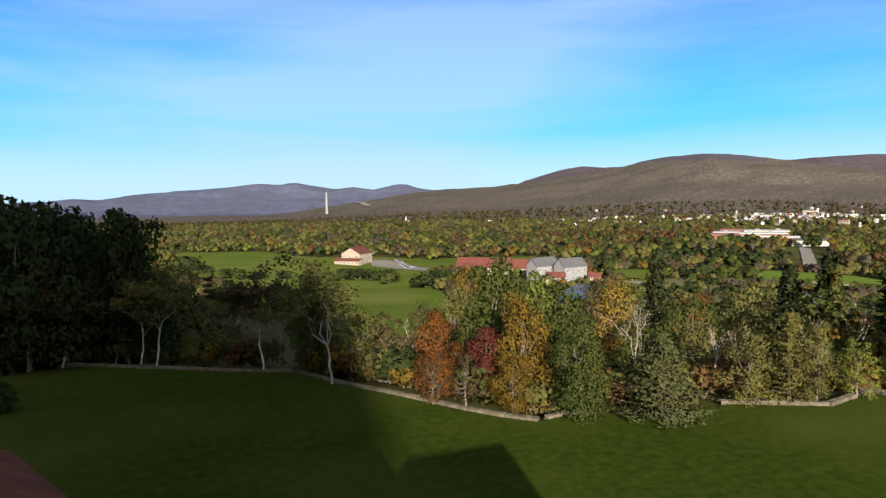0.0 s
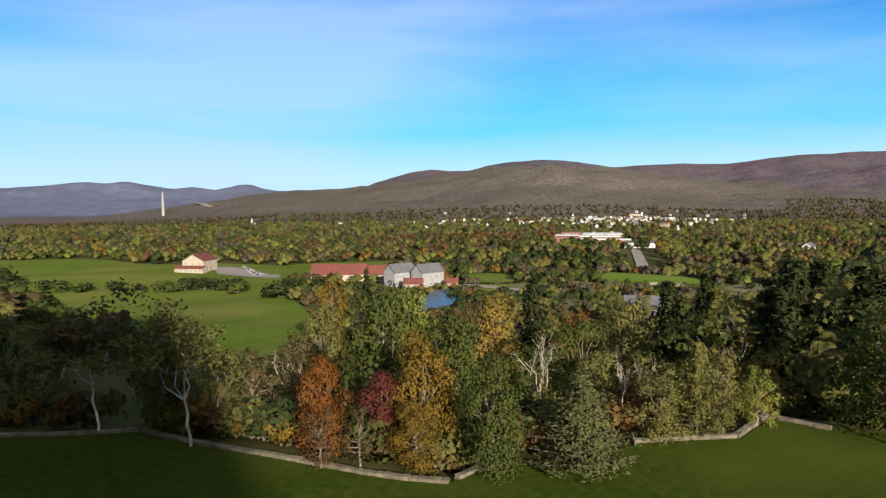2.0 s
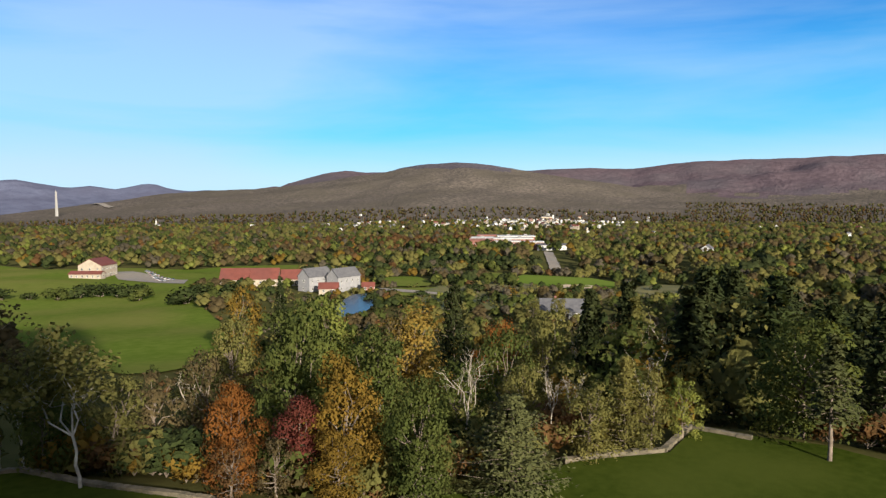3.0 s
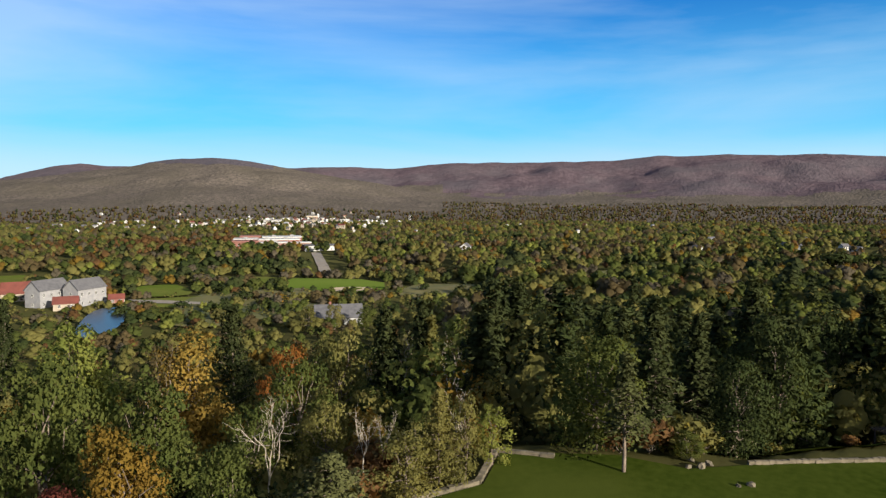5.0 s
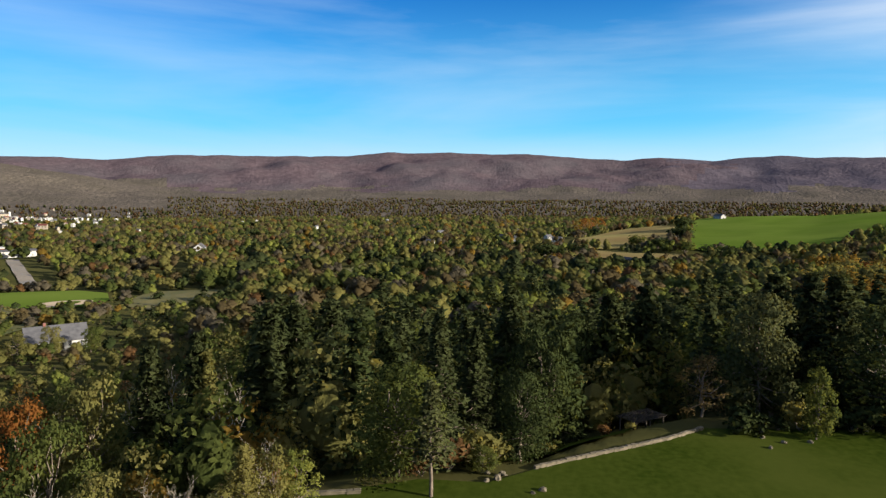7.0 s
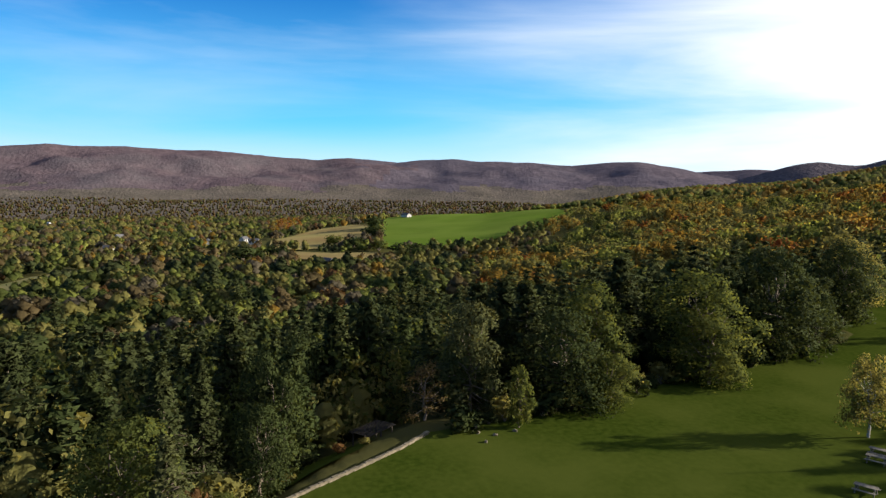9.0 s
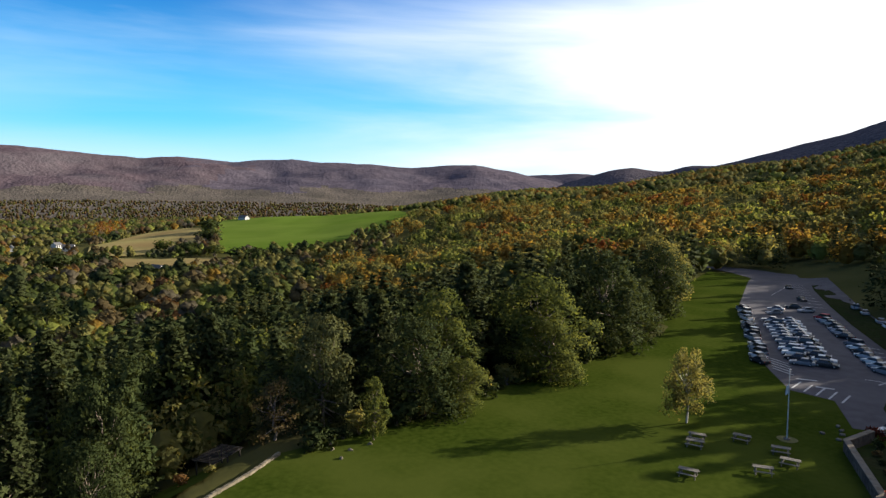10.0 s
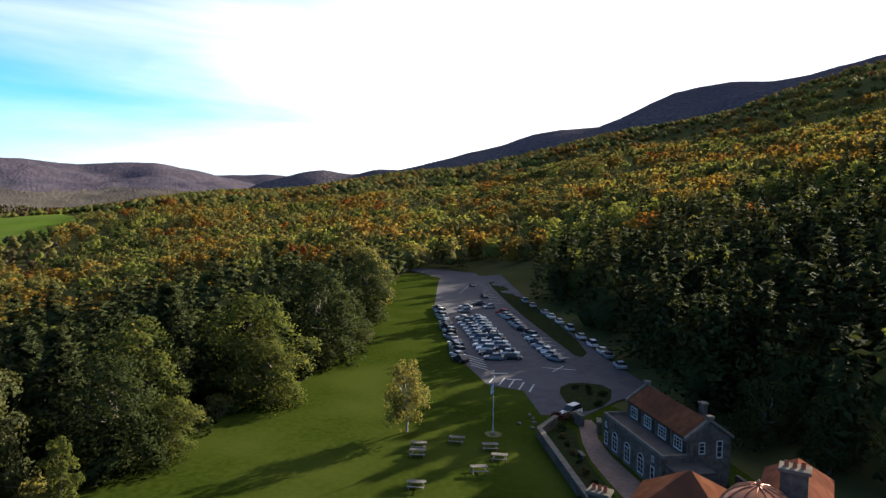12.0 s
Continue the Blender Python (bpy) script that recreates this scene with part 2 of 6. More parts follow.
BACK_MOUNTAIN = [(-90, -30), (140, -30), (143, 100), (145, 132), (147, 150), (150, 184), (152, 202), (154.5, 226), (156.5, 257), (159, 274), (162, 280), (163.5, 304), (166, 351), (168, 388), (170, 402), (172.5, 413),
                 (175, 407), (177.5, 418), (180, 442), (182, 458), (190, 480), (205, 380), (230, 200), (270, -30)]


def waves(x, y):
    return (np.sin(x / 61 + 1.3) * np.cos(y / 83 - 0.4) + 0.5 * np.sin(x / 29 - y / 37) + 0.3 * np.cos(x / 17 + y / 13))


def rough_land(x, y, size):
    """Uneven heights about -1 to 1 from crossed swells of falling length."""
    total, a, k = 0.0, 1.0, 1.0
    for i in range(6):
        t = 1.1 + 2.4 * i
        total = total + a * np.sin((x * np.cos(t) + y * np.sin(t)) * k * 6.283 / size + 1.7 * i + 1.3 * np.sin((y * np.cos(t) - x * np.sin(t)) * k * 4.1 / size + i))
        a, k = a * 0.62, k * 1.63
    return total / 2.0


def ground(x, y):
    """Height of the land; takes numbers or arrays."""
    x, y = np.asarray(x, float), np.asarray(y, float)
    dx, dy = x - PIVOT[0], y - PIVOT[1]
    r = np.hypot(dx, dy)
    a = np.degrees(np.arctan2(dx, dy))
    a = np.where(a < -90, a + 360, a)
    out = np.maximum(r - table(LAWN_EDGE, a), 0)
    z = -table(FALL, a) * (12 * (1 - np.exp(-out / 40)) + 18 * (1 - np.exp(-out / 250)))
    z = z + 1.6 * waves(x, y) * smooth(20, 160, out) + 6 * waves(x / 6, y / 6) * smooth(300, 1200, out)
    z = z + 24 * np.exp(-(((x - 900) / 330) ** 2 + ((y + 330) / 260) ** 2))            # the hill with the green field
    climb = out / np.maximum(1500 - table(LAWN_EDGE, a), 1)
    z = z + table(SLOPE, a) * np.clip(climb, 0, 1) ** 1.05 * (1 + 0.10 * waves(x / 3, y / 3) * smooth(100, 500, out) * smooth(1.0, 0.6, climb)) * (1 - 0.5 * smooth(1.05, 1.7, climb))
    z = z + 92 * smooth(-67.6, -103, x) * np.exp(-((y + 265) / 105) ** 2)                     # a steep spur added to the south-west, out of view, to shade the west lawn
    gully = rough_land(x, y, 900)
    for crest, middle, rise, bend in ((FAR_RANGE, 4750, 700, 1.2), (LONG_RANGE, 4300, 1750, 1.5), (BROAD_HILL, 3300, 1550, 1.35), (KNOLLS, 2500, 520, 1.2), (BACK_MOUNTAIN, 2300, 760, 1.1)):
        v = np.clip((r - middle + rise) / rise, 0, 1)
        back = smooth(middle, middle + 0.9 * rise, r)
        lift = (table(crest, a) + 30) * v ** bend * (1 + 0.16 * gully * smooth(0, 0.4, v) * smooth(1, 0.75, v)) * (1 - back)
        z = np.maximum(z, lift - 30)
    return z


def part(name, mesh, mat, parent=None, label="", at=None):
    """Link one mesh (bmesh or mesh data) as one object, under a thing or part where one is given."""
    if isinstance(mesh, bmesh.types.BMesh):
        data = bpy.data.meshes.new(name)
        mesh.to_mesh(data)
        mesh.free()
    else:
        data = mesh
    if mat is not None and not data.materials:
        data.materials.append(mat)
    ob = new(name, data)
    if parent is not None:
        ob.parent = parent
    if at is not None:
        ob.matrix_basis = at
    if label:
        ob["label"] = label
    return ob


def raw_mesh(name, verts, faces, mats=(), index=None, smooth_faces=False, normals=None):
    """Mesh data from numpy arrays; faces: an array of equal-sided polygons."""
    data = bpy.data.meshes.new(name)
    verts, faces = np.asarray(verts, np.float32), np.asarray(faces, np.int32)
    n, k = faces.shape
    data.vertices.add(len(verts)); data.vertices.foreach_set("co", verts.ravel())
    data.loops.add(n * k); data.loops.foreach_set("vertex_index", faces.ravel())
    data.polygons.add(n)
    data.polygons.foreach_set("loop_start", np.arange(0, n * k, k, dtype=np.int32))
    for m in mats:
        data.materials.append(m)
    if index is not None:
        data.polygons.foreach_set("material_index", np.asarray(index, np.int32))
    if smooth_faces:
        data.polygons.foreach_set("use_smooth", np.ones(n, bool))
    data.update(calc_edges=True)
    if normals is not None:
        data.polygons.foreach_set("use_smooth", np.ones(n, bool))
        data.normals_split_custom_set_from_vertices(np.asarray(normals, np.float32))
    return data


# ---- the land: one sheet out to the mountains ----
def land():
    az = np.radians(np.r_[np.arange(-24, 200, 0.6), np.arange(200, 336, 2.0)])
    r = np.r_[0.5, np.arange(3, 90, 3.0), np.geomspace(90, 1800, 120), np.arange(1830, 4930, 34.0)]
    A, R = np.meshgrid(az, r)
    X, Y = PIVOT[0] + R * np.sin(A), PIVOT[1] + R * np.cos(A)
    Z = ground(X, Y)
    Z = Z + smooth(1800, 2600, R) * 3 * rough_land(X, Y, 240)
    Z = Z - 0.12
    nr, na = A.shape
    i = np.arange(nr - 1)[:, None] * na + np.arange(na)[None]
    j = np.arange(nr - 1)[:, None] * na + (np.arange(na)[None] + 1) % na
    faces = np.stack([i, i + na, j + na, j], -1).reshape(-1, 4)
    floor = material("forest_floor", ((0.034, 0.036, 0.012), (0.058, 0.053, 0.020)), 0.95, 0.05, 8, bump=0.6, bump_scale=0.15, mottle=(0.004, (0.060, 0.060, 0.022), 0.7), spec=0.0)
    # purple and blue in these far base colours stand in for distance haze
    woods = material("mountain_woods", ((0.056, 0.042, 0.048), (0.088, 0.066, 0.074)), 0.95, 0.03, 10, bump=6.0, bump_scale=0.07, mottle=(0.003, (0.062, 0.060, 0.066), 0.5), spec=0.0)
    ranges = material("hazed_far_woods", ((0.058, 0.064, 0.098), (0.078, 0.086, 0.126)), 0.95, 0.02, 10, bump=5.0, bump_scale=0.06, mottle=(0.003, (0.060, 0.062, 0.092), 0.6), spec=0.0)
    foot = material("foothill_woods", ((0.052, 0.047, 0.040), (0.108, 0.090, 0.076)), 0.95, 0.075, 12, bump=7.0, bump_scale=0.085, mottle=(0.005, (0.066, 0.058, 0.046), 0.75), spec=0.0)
    deg = np.degrees(A[:-1])
    edge = 88 + 34 * rough_land(X[:-1], Y[:-1], 700)            # where the turning woods give way to bare, haze-tinted heights
    hill = (R[:-1] < 3600) & (deg < 60)
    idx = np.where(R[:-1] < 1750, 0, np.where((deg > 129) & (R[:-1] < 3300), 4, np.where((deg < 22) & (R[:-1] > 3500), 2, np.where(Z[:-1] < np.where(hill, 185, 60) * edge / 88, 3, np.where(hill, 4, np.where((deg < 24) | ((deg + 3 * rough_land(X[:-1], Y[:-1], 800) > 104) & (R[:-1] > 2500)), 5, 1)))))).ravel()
    # the mauve of these heights is haze too, laid into the colour
    hazed_heights = material("hazed_height_woods", ((0.042, 0.040, 0.047), (0.080, 0.070, 0.080)), 0.95, 0.075, 12, bump=7.0, bump_scale=0.085, mottle=(0.005, (0.064, 0.054, 0.062), 0.7), spec=0.0)
    mauve = material("hazed_bare_woods", ((0.052, 0.045, 0.056), (0.084, 0.070, 0.084)), 0.95, 0.03, 10, bump=6.0, bump_scale=0.07, mottle=(0.003, (0.058, 0.054, 0.070), 0.5), spec=0.0)
    data = raw_mesh("ground", np.stack([X, Y, Z], -1).reshape(-1, 3), faces, (floor, woods, ranges, foot, hazed_heights, mauve), idx, True)
    return tagged(new("ground", data), "wooded land falling to a broad valley ringed by mountains", "ground", kind="structure")


land()


def inside(poly, x, y):
    x, y = np.asarray(x, float), np.asarray(y, float)
    hit = np.zeros(x.shape, bool)
    for (ax, ay), (bx, by) in zip(poly, poly[1:] + poly[:1]):
        if ay != by:
            hit ^= ((ay > y) != (by > y)) & (x < (bx - ax) * (y - ay) / (by - ay) + ax)
    return hit


CLEAR = []          # outlines in which no wild tree grows


def rounded(poly, rounds=2):
    for _ in range(rounds):
        out = []
        for a, b in zip(poly, poly[1:] + poly[:1]):
            out += [(a[0] * .75 + b[0] * .25, a[1] * .75 + b[1] * .25), (a[0] * .25 + b[0] * .75, a[1] * .25 + b[1] * .75)]
        poly = out
    return poly


def drape(name, poly, mat, lift, step, label, category, soft=2, clear=True, kind="structure"):
    """A patch of ground cover that follows the land."""
    if clear:
        CLEAR.append(poly)
    poly = rounded(poly, soft) if soft else poly
    bm = bmesh.new()
    bm.faces.new([bm.verts.new((x, y, 0)) for x, y in poly])
    bmesh.ops.triangulate(bm, faces=bm.faces[:])
    for _ in range(9):
        long = [e for e in bm.edges if e.calc_length() > step]
        if not long:
            break
        bmesh.ops.subdivide_edges(bm, edges=long, cuts=1)
        bmesh.ops.triangulate(bm, faces=bm.faces[:])
    co = np.array([v.co[:2] for v in bm.verts])
    for v, z in zip(bm.verts, ground(co[:, 0], co[:, 1])):
        v.co.z = z + lift
    if sum(f.normal.z for f in bm.faces) < 0:
        bmesh.ops.reverse_faces(bm, faces=bm.faces[:])
    for f in bm.faces:
        f.smooth = True
    return tagged(part(name, bm, mat), label, category, kind=kind)


WALL_LINE = [(-24, 74), (-16.2, 69.1), (-5.8, 63.0), (-0.2, 60.4), (2.9, 54.8), (6.2, 50.2), (9.1, 45.9), (11.2, 42.6), (13.4, 39.8), (15.4, 38.0)]
LAWN = WALL_LINE + [(19.6, 38.3), (22.5, 36.6), (32, 35.7), (38.8, 32.2), (45.3, 33.8), (49.6, 25), (49.6, 19.2), (53.1, 14.9), (58, 7.4), (65.5, -2),
                    (66.5, -13), (71.5, -29), (74, -49), (80, -71), (103, -116), (131, -156), (150, -196), (135, -205), (60, -120), (31, -74), (16, -66), (4, -50), (-14, -45), (-45, -30), (-45, 60)]
drape("lawn", LAWN, GRASS, 0.06, 7, "mown green lawn sloping gently below a stone mansion", "lawn", soft=0)
drape("meadow", [(-60, 760), (40, 665), (76, 540), (125, 540), (222, 448), (182, 368), (125, 384), (109, 351), (84, 261), (72, 182), (40, 152), (26, 156), (20, 230), (-25, 400)], MEADOW, 0.35, 24, "open rolling hay meadow in the valley", "meadow", 1)
drape("ball_field", [(267.7, 269.9), (299, 292), (325, 243), (272, 205), (250, 205), (232, 238)], HAYFIELD, 0.5, 30, "bright green mown ball field", "field", 1)
drape("meadow_strip", [(270, 335), (300, 303), (262, 268), (246, 292)], MEADOW, 0.5, 30, "green strip of grass beside the ball field", "meadow", 1)
drape("hill_field", [(570, -120), (700, -150), (935, -208), (1250, -345), (1180, -480), (757, -423), (650, -343), (543, -209)], HAYFIELD, 1.2, 45, "broad bright green field on a low hill", "field", 2)
drape("dry_field", [(690, -15), (880, -100), (935, -185), (700, -140), (605, -70)], TANFIELD, 1.0, 45, "tan and brown stubble field", "field", 1)
drape("dry_strip", [(660, 0), (600, -62), (540, -128), (470, -112), (520, -45)], TANFIELD, 0.8, 45, "narrow dry pasture along a hedge", "field", 1)
drape("meadow_strip", [(168, 290), (186, 280), (204, 252), (192, 222), (172, 246)], MEADOW, 0.5, 20, "pale green strip of grass by the farm track", "meadow", 1)
drape("marsh_field", [(310, 216), (326, 206), (320, 171), (291, 150), (262, 163), (262, 187)], BRUSH, 0.6, 30, "brown marshy field among the woods", "field", 1)
drape("scrub_field", [(380, 172), (412, 153), (424, 106), (396, 90), (366, 125), (352, 157)], BRUSH, 0.6, 30, "brown scrub field among the woods", "field", 1)
drape("scrub_field", [(424, 146), (487, 128), (521, 70), (467, 60), (407, 101)], BRUSH, 0.6, 40, "brown scrub field among the woods", "field", 1)
drape("meadow_strip", [(217, 333), (235, 326), (220, 287), (200, 268), (193, 296)], MEADOW, 0.5, 20, "green strip of grass behind the pond", "meadow", 1)
drape("meadow_strip", [(155, 502), (191, 511), (240, 447), (208, 407), (150, 425)], MEADOW, 0.5, 30, "green field behind the barns", "meadow", 1)
drape("scrub_patch", [(250, 185), (300, 215), (312, 165), (268, 146)], BRUSH, 0.6, 30, "brown weedy scrub clearing", "scrub", 2, False)
drape("scrub_slope", [(150, 225), (215, 275), (255, 250), (225, 195), (180, 180), (140, 190)], BRUSH, 0.6, 30, "brown and green scrub beside the pond", "scrub", 2, False)


# ---- trees ----
def kites(c, nrm, size, rng, slim=0.7, soft=None):
    """Leaf clumps: one small bent kite at each centre, facing about along its normal. soft: the crown's own outward way there, by which it is shaded."""
    n = len(c)
    soft = nrm if soft is None else soft
    nrm = nrm / (np.linalg.norm(nrm, axis=1, keepdims=True) + 1e-9)
    u = np.cross(nrm, rng.normal(size=(n, 3)))
    u /= np.linalg.norm(u, axis=1, keepdims=True) + 1e-9
    w = np.cross(nrm, u)
    s = (size * rng.uniform(0.6, 1.3, n))[:, None]
    bend = nrm * s * rng.uniform(-0.22, 0.22, (n, 1))
    v = np.stack([c - u * s * 0.55 + bend, c - w * s * slim * rng.uniform(0.35, 0.6, (n, 1)), c + u * s * rng.uniform(0.4, 0.65, (n, 1)) + bend, c + w * s * slim * rng.uniform(0.35, 0.6, (n, 1))], 1)
    soft = soft / (np.linalg.norm(soft, axis=1, keepdims=True) + 1e-9)
    soft = soft + 0.35 * nrm
    soft /= np.linalg.norm(soft, axis=1, keepdims=True) + 1e-9
    return v.reshape(-1, 3), np.arange(4 * n).reshape(n, 4), np.repeat(soft, 4, axis=0)


def ball(n, rng):
    d = rng.normal(size=(n, 3))
    return d / np.linalg.norm(d, axis=1, keepdims=True)


def tube(path, radii, sides=5):
    """A tapered limb along a path."""
    path, radii = np.asarray(path, float), np.asarray(radii, float)
    t = np.gradient(path, axis=0)
    t /= np.linalg.norm(t, axis=1, keepdims=True) + 1e-9
    ref = np.where(np.abs(t[:, 2:3]) > 0.9, [[1.0, 0, 0]], [[0, 0, 1.0]])
    u = np.cross(t, ref); u /= np.linalg.norm(u, axis=1, keepdims=True) + 1e-9
    w = np.cross(t, u)
    a = np.linspace(0, 2 * np.pi, sides, endpoint=False)
    v = path[:, None] + radii[:, None, None] * (u[:, None] * np.cos(a)[None, :, None] + w[:, None] * np.sin(a)[None, :, None])
    i = np.arange(len(path) - 1)[:, None] * sides + np.arange(sides)[None]
    j = np.arange(len(path) - 1)[:, None] * sides + (np.arange(sides)[None] + 1) % sides
    return v.reshape(-1, 3), np.stack([i, j, j + sides, i + sides], -1).reshape(-1, 4)


def joined(pieces):
    vs, fs, n = [], [], 0
    for v, f in pieces:
        vs.append(v); fs.append(f + n); n += len(v)
    return np.concatenate(vs), np.concatenate(fs)


def bent(a, b, rng, n=5, wobble=0.06):
    a, b = np.asarray(a, float), np.asarray(b, float)
    t = np.linspace(0, 1, n)[:, None]
    p = a + (b - a) * t
    p[1:-1] += rng.normal(size=(n - 2, 3)) * wobble * np.linalg.norm(b - a)
    return p


def broad(rng, clumps, size, lobes=13, squat=1.0, low=0.12, airy=0.0):
    """A rounded broadleaf tree one unit high: (wood, leaves)."""
    cen, rad = [], []
    for k in range(lobes):
        z = low + 0.14 + (0.80 - low) * (k + 0.5) / lobes
        u = (z - low) / (1 - low)
        reach = 0.34 * squat * (math.sin(math.pi * min(1, u * 0.9 + 0.08)) ** 0.6) * rng.uniform(0.3, 1.12)
        a = k * 2.4 + rng.uniform(-0.5, 0.5)
        cen.append((reach * math.cos(a), reach * math.sin(a), z)); rad.append(rng.uniform(0.11, 0.22) * (0.8 + 0.35 * squat) * (1.05 - 0.35 * u))
    cen, rad = np.array(cen), np.array(rad)
    which = rng.choice(lobes, clumps, p=rad ** 2 / (rad ** 2).sum())
    d = ball(clumps, rng)
    d[:, 2] = np.where(d[:, 2] < -0.4, -d[:, 2], d[:, 2])
    c = cen[which] + d * rad[which, None] * rng.uniform(0.55 - airy, 1.08, (clumps, 1)) * [1, 1, 0.85]
    heart = np.array([0, 0, 0.42])
    leaves = kites(c, d + rng.normal(size=d.shape) * 0.55, np.full(clumps, size), rng, soft=d * 0.7 + (c - heart) * 1.6)
    wood = [tube(bent((0, 0, -0.03), (rng.uniform(-.02, .02), rng.uniform(-.02, .02), 0.62), rng, 6, 0.02), np.linspace(0.024, 0.007, 6), 7)]
    for k in range(lobes):
        z0 = min(0.55, 0.16 + cen[k][2] * 0.4)
        wood.append(tube(bent((0, 0, z0), cen[k], rng, 4, 0.08), np.linspace(0.010, 0.002, 4), 4))
    return joined(wood), leaves


def pine(rng, clumps, size, spread=0.24, bare=0.22, droop=0.0, whorls=15):
    """A pine or spruce one unit high, its boughs in ragged whorls."""
    c, nn, wood = [], [], [tube(bent((0, 0, -0.03), (0, 0, 0.98), rng, 7, 0.006), np.linspace(0.019, 0.003, 7), 6)]
    per = max(4, clumps // (whorls * 5))
    for k in range(whorls):
        z = bare + (0.97 - bare) * k / (whorls - 1)
        length = spread * (1 - (z - bare) / (1.02 - bare)) ** (0.62 if droop == 0 else 0.9) + 0.015
        for a in rng.uniform(0, 6.28) + np.arange(5) * 1.257 + rng.uniform(-.3, .3, 5):
            s = length * rng.uniform(0.55, 1.2)
            tip = np.array([math.cos(a) * s, math.sin(a) * s, z + s * (0.16 - droop)])
            base = np.array([0, 0, z])
            if s > 0.05:
                wood.append(tube(bent(base, tip, rng, 3, 0.03), [0.005, 0.003, 0.001], 3))
            t = rng.uniform(0.22, 1.04, per)[:, None]
            side = np.array([-math.sin(a), math.cos(a), 0])
            p = base + (tip - base) * t + side * rng.normal(size=(per, 1)) * s * 0.2 * (0.4 + t) + rng.normal(size=(per, 3)) * [0.01, 0.01, 0.012]
            c.append(p); nn.append(np.array([0.25 * math.cos(a), 0.25 * math.sin(a), 1.0]) + rng.normal(size=(per, 3)) * 0.45)
    c, nn = np.concatenate(c), np.concatenate(nn)
    out = np.concatenate([c[:, :2] / (np.linalg.norm(c[:, :2], axis=1, keepdims=True) + 0.03), np.full((len(c), 1), 0.55)], 1)
    return joined(wood), kites(c, nn, np.full(len(c), size), rng, 0.5, soft=out + 0.35 * rng.normal(size=out.shape))


def limbs(rng, levels=3, start=0.34, lean=0.03, forks=4, thick=0.02):
    """Bare limbs of a forked tree one unit high: wood, and the tips."""
    wood, tips = [], []
    top = np.array([lean, rng.uniform(-.02, .02), start])
    wood.append(tube(bent((0, 0, -0.03), top, rng, 5, 0.02), np.linspace(thick, thick * 0.7, 5), 7))

    def grow(p, way, length, r, level):
        q = p + way * length
        wood.append(tube(bent(p, q, rng, 4, 0.07), np.linspace(r, r * 0.45, 4), 5 if level == levels else 4))
        tips.append(q)
        if level > 0:
            for _ in range(3 if level > 1 else 4):
                w2 = way + rng.normal(size=3) * 0.55 + [0, 0, 0.15]
                w2 /= np.linalg.norm(w2)
                grow(p + way * length * rng.uniform(0.4, 1.0), w2, length * rng.uniform(0.45, 0.7), r * 0.48, level - 1)
    for k in range(forks):
        a = k * 6.28 / forks + rng.uniform(-.5, .5)
        way = np.array([math.cos(a) * 0.42, math.sin(a) * 0.42, 1.0]) if k else np.array([0.08, 0, 1.0])
        grow(top, way / np.linalg.norm(way), (1 - start) * rng.uniform(0.42, 0.6), thick * 0.62, levels - 1)
    return joined(wood), np.array(tips)


def birch(rng, clumps, size):
    """A forked birch with long bare limbs and a thin, wide crown."""
    wood, tips = limbs(rng, 4, 0.34, rng.uniform(-.06, .06), 4, 0.0085)
    tips = tips[tips[:, 2] > 0.40]
    which = rng.integers(0, len(tips), clumps)
    d = ball(clumps, rng)
    c = tips[which] + d * rng.uniform(0.01, 0.085, (clumps, 1)) * [1, 1, 0.9] - [0, 0, 0.015]
    return wood, kites(c, d + rng.normal(size=d.shape) * 0.6, np.full(clumps, size), rng, soft=d * 0.6 + (c - [0, 0, 0.6]) * 1.4)


def dead(rng, forks=3):
    wood, tips = limbs(rng, 3, 0.36, rng.uniform(-.05, .05), forks, 0.009)
    return wood, None


def shrub(rng, clumps, size, lobes=7):
    a = rng.uniform(0, 6.28, lobes)
    cen = np.stack([0.42 * np.cos(a) * rng.uniform(.3, 1, lobes), 0.42 * np.sin(a) * rng.uniform(.3, 1, lobes), rng.uniform(0.25, 0.68, lobes)], 1)
    which = rng.integers(0, lobes, clumps)
    d = ball(clumps, rng)
    c = cen[which] + d * rng.uniform(0.15, 0.36, (clumps, 1)) * [1, 1, 0.9]
    c[:, 2] = np.abs(c[:, 2])
    wood = [tube(bent((0, 0, -0.05), q, rng, 4, 0.08), np.linspace(0.02, 0.005, 4), 4) for q in cen]
    return joined(wood), kites(c, d + rng.normal(size=d.shape) * 0.6, np.full(clumps, size), rng, soft=d * 0.6 + (c - [0, 0, 0.3]) * 1.2)


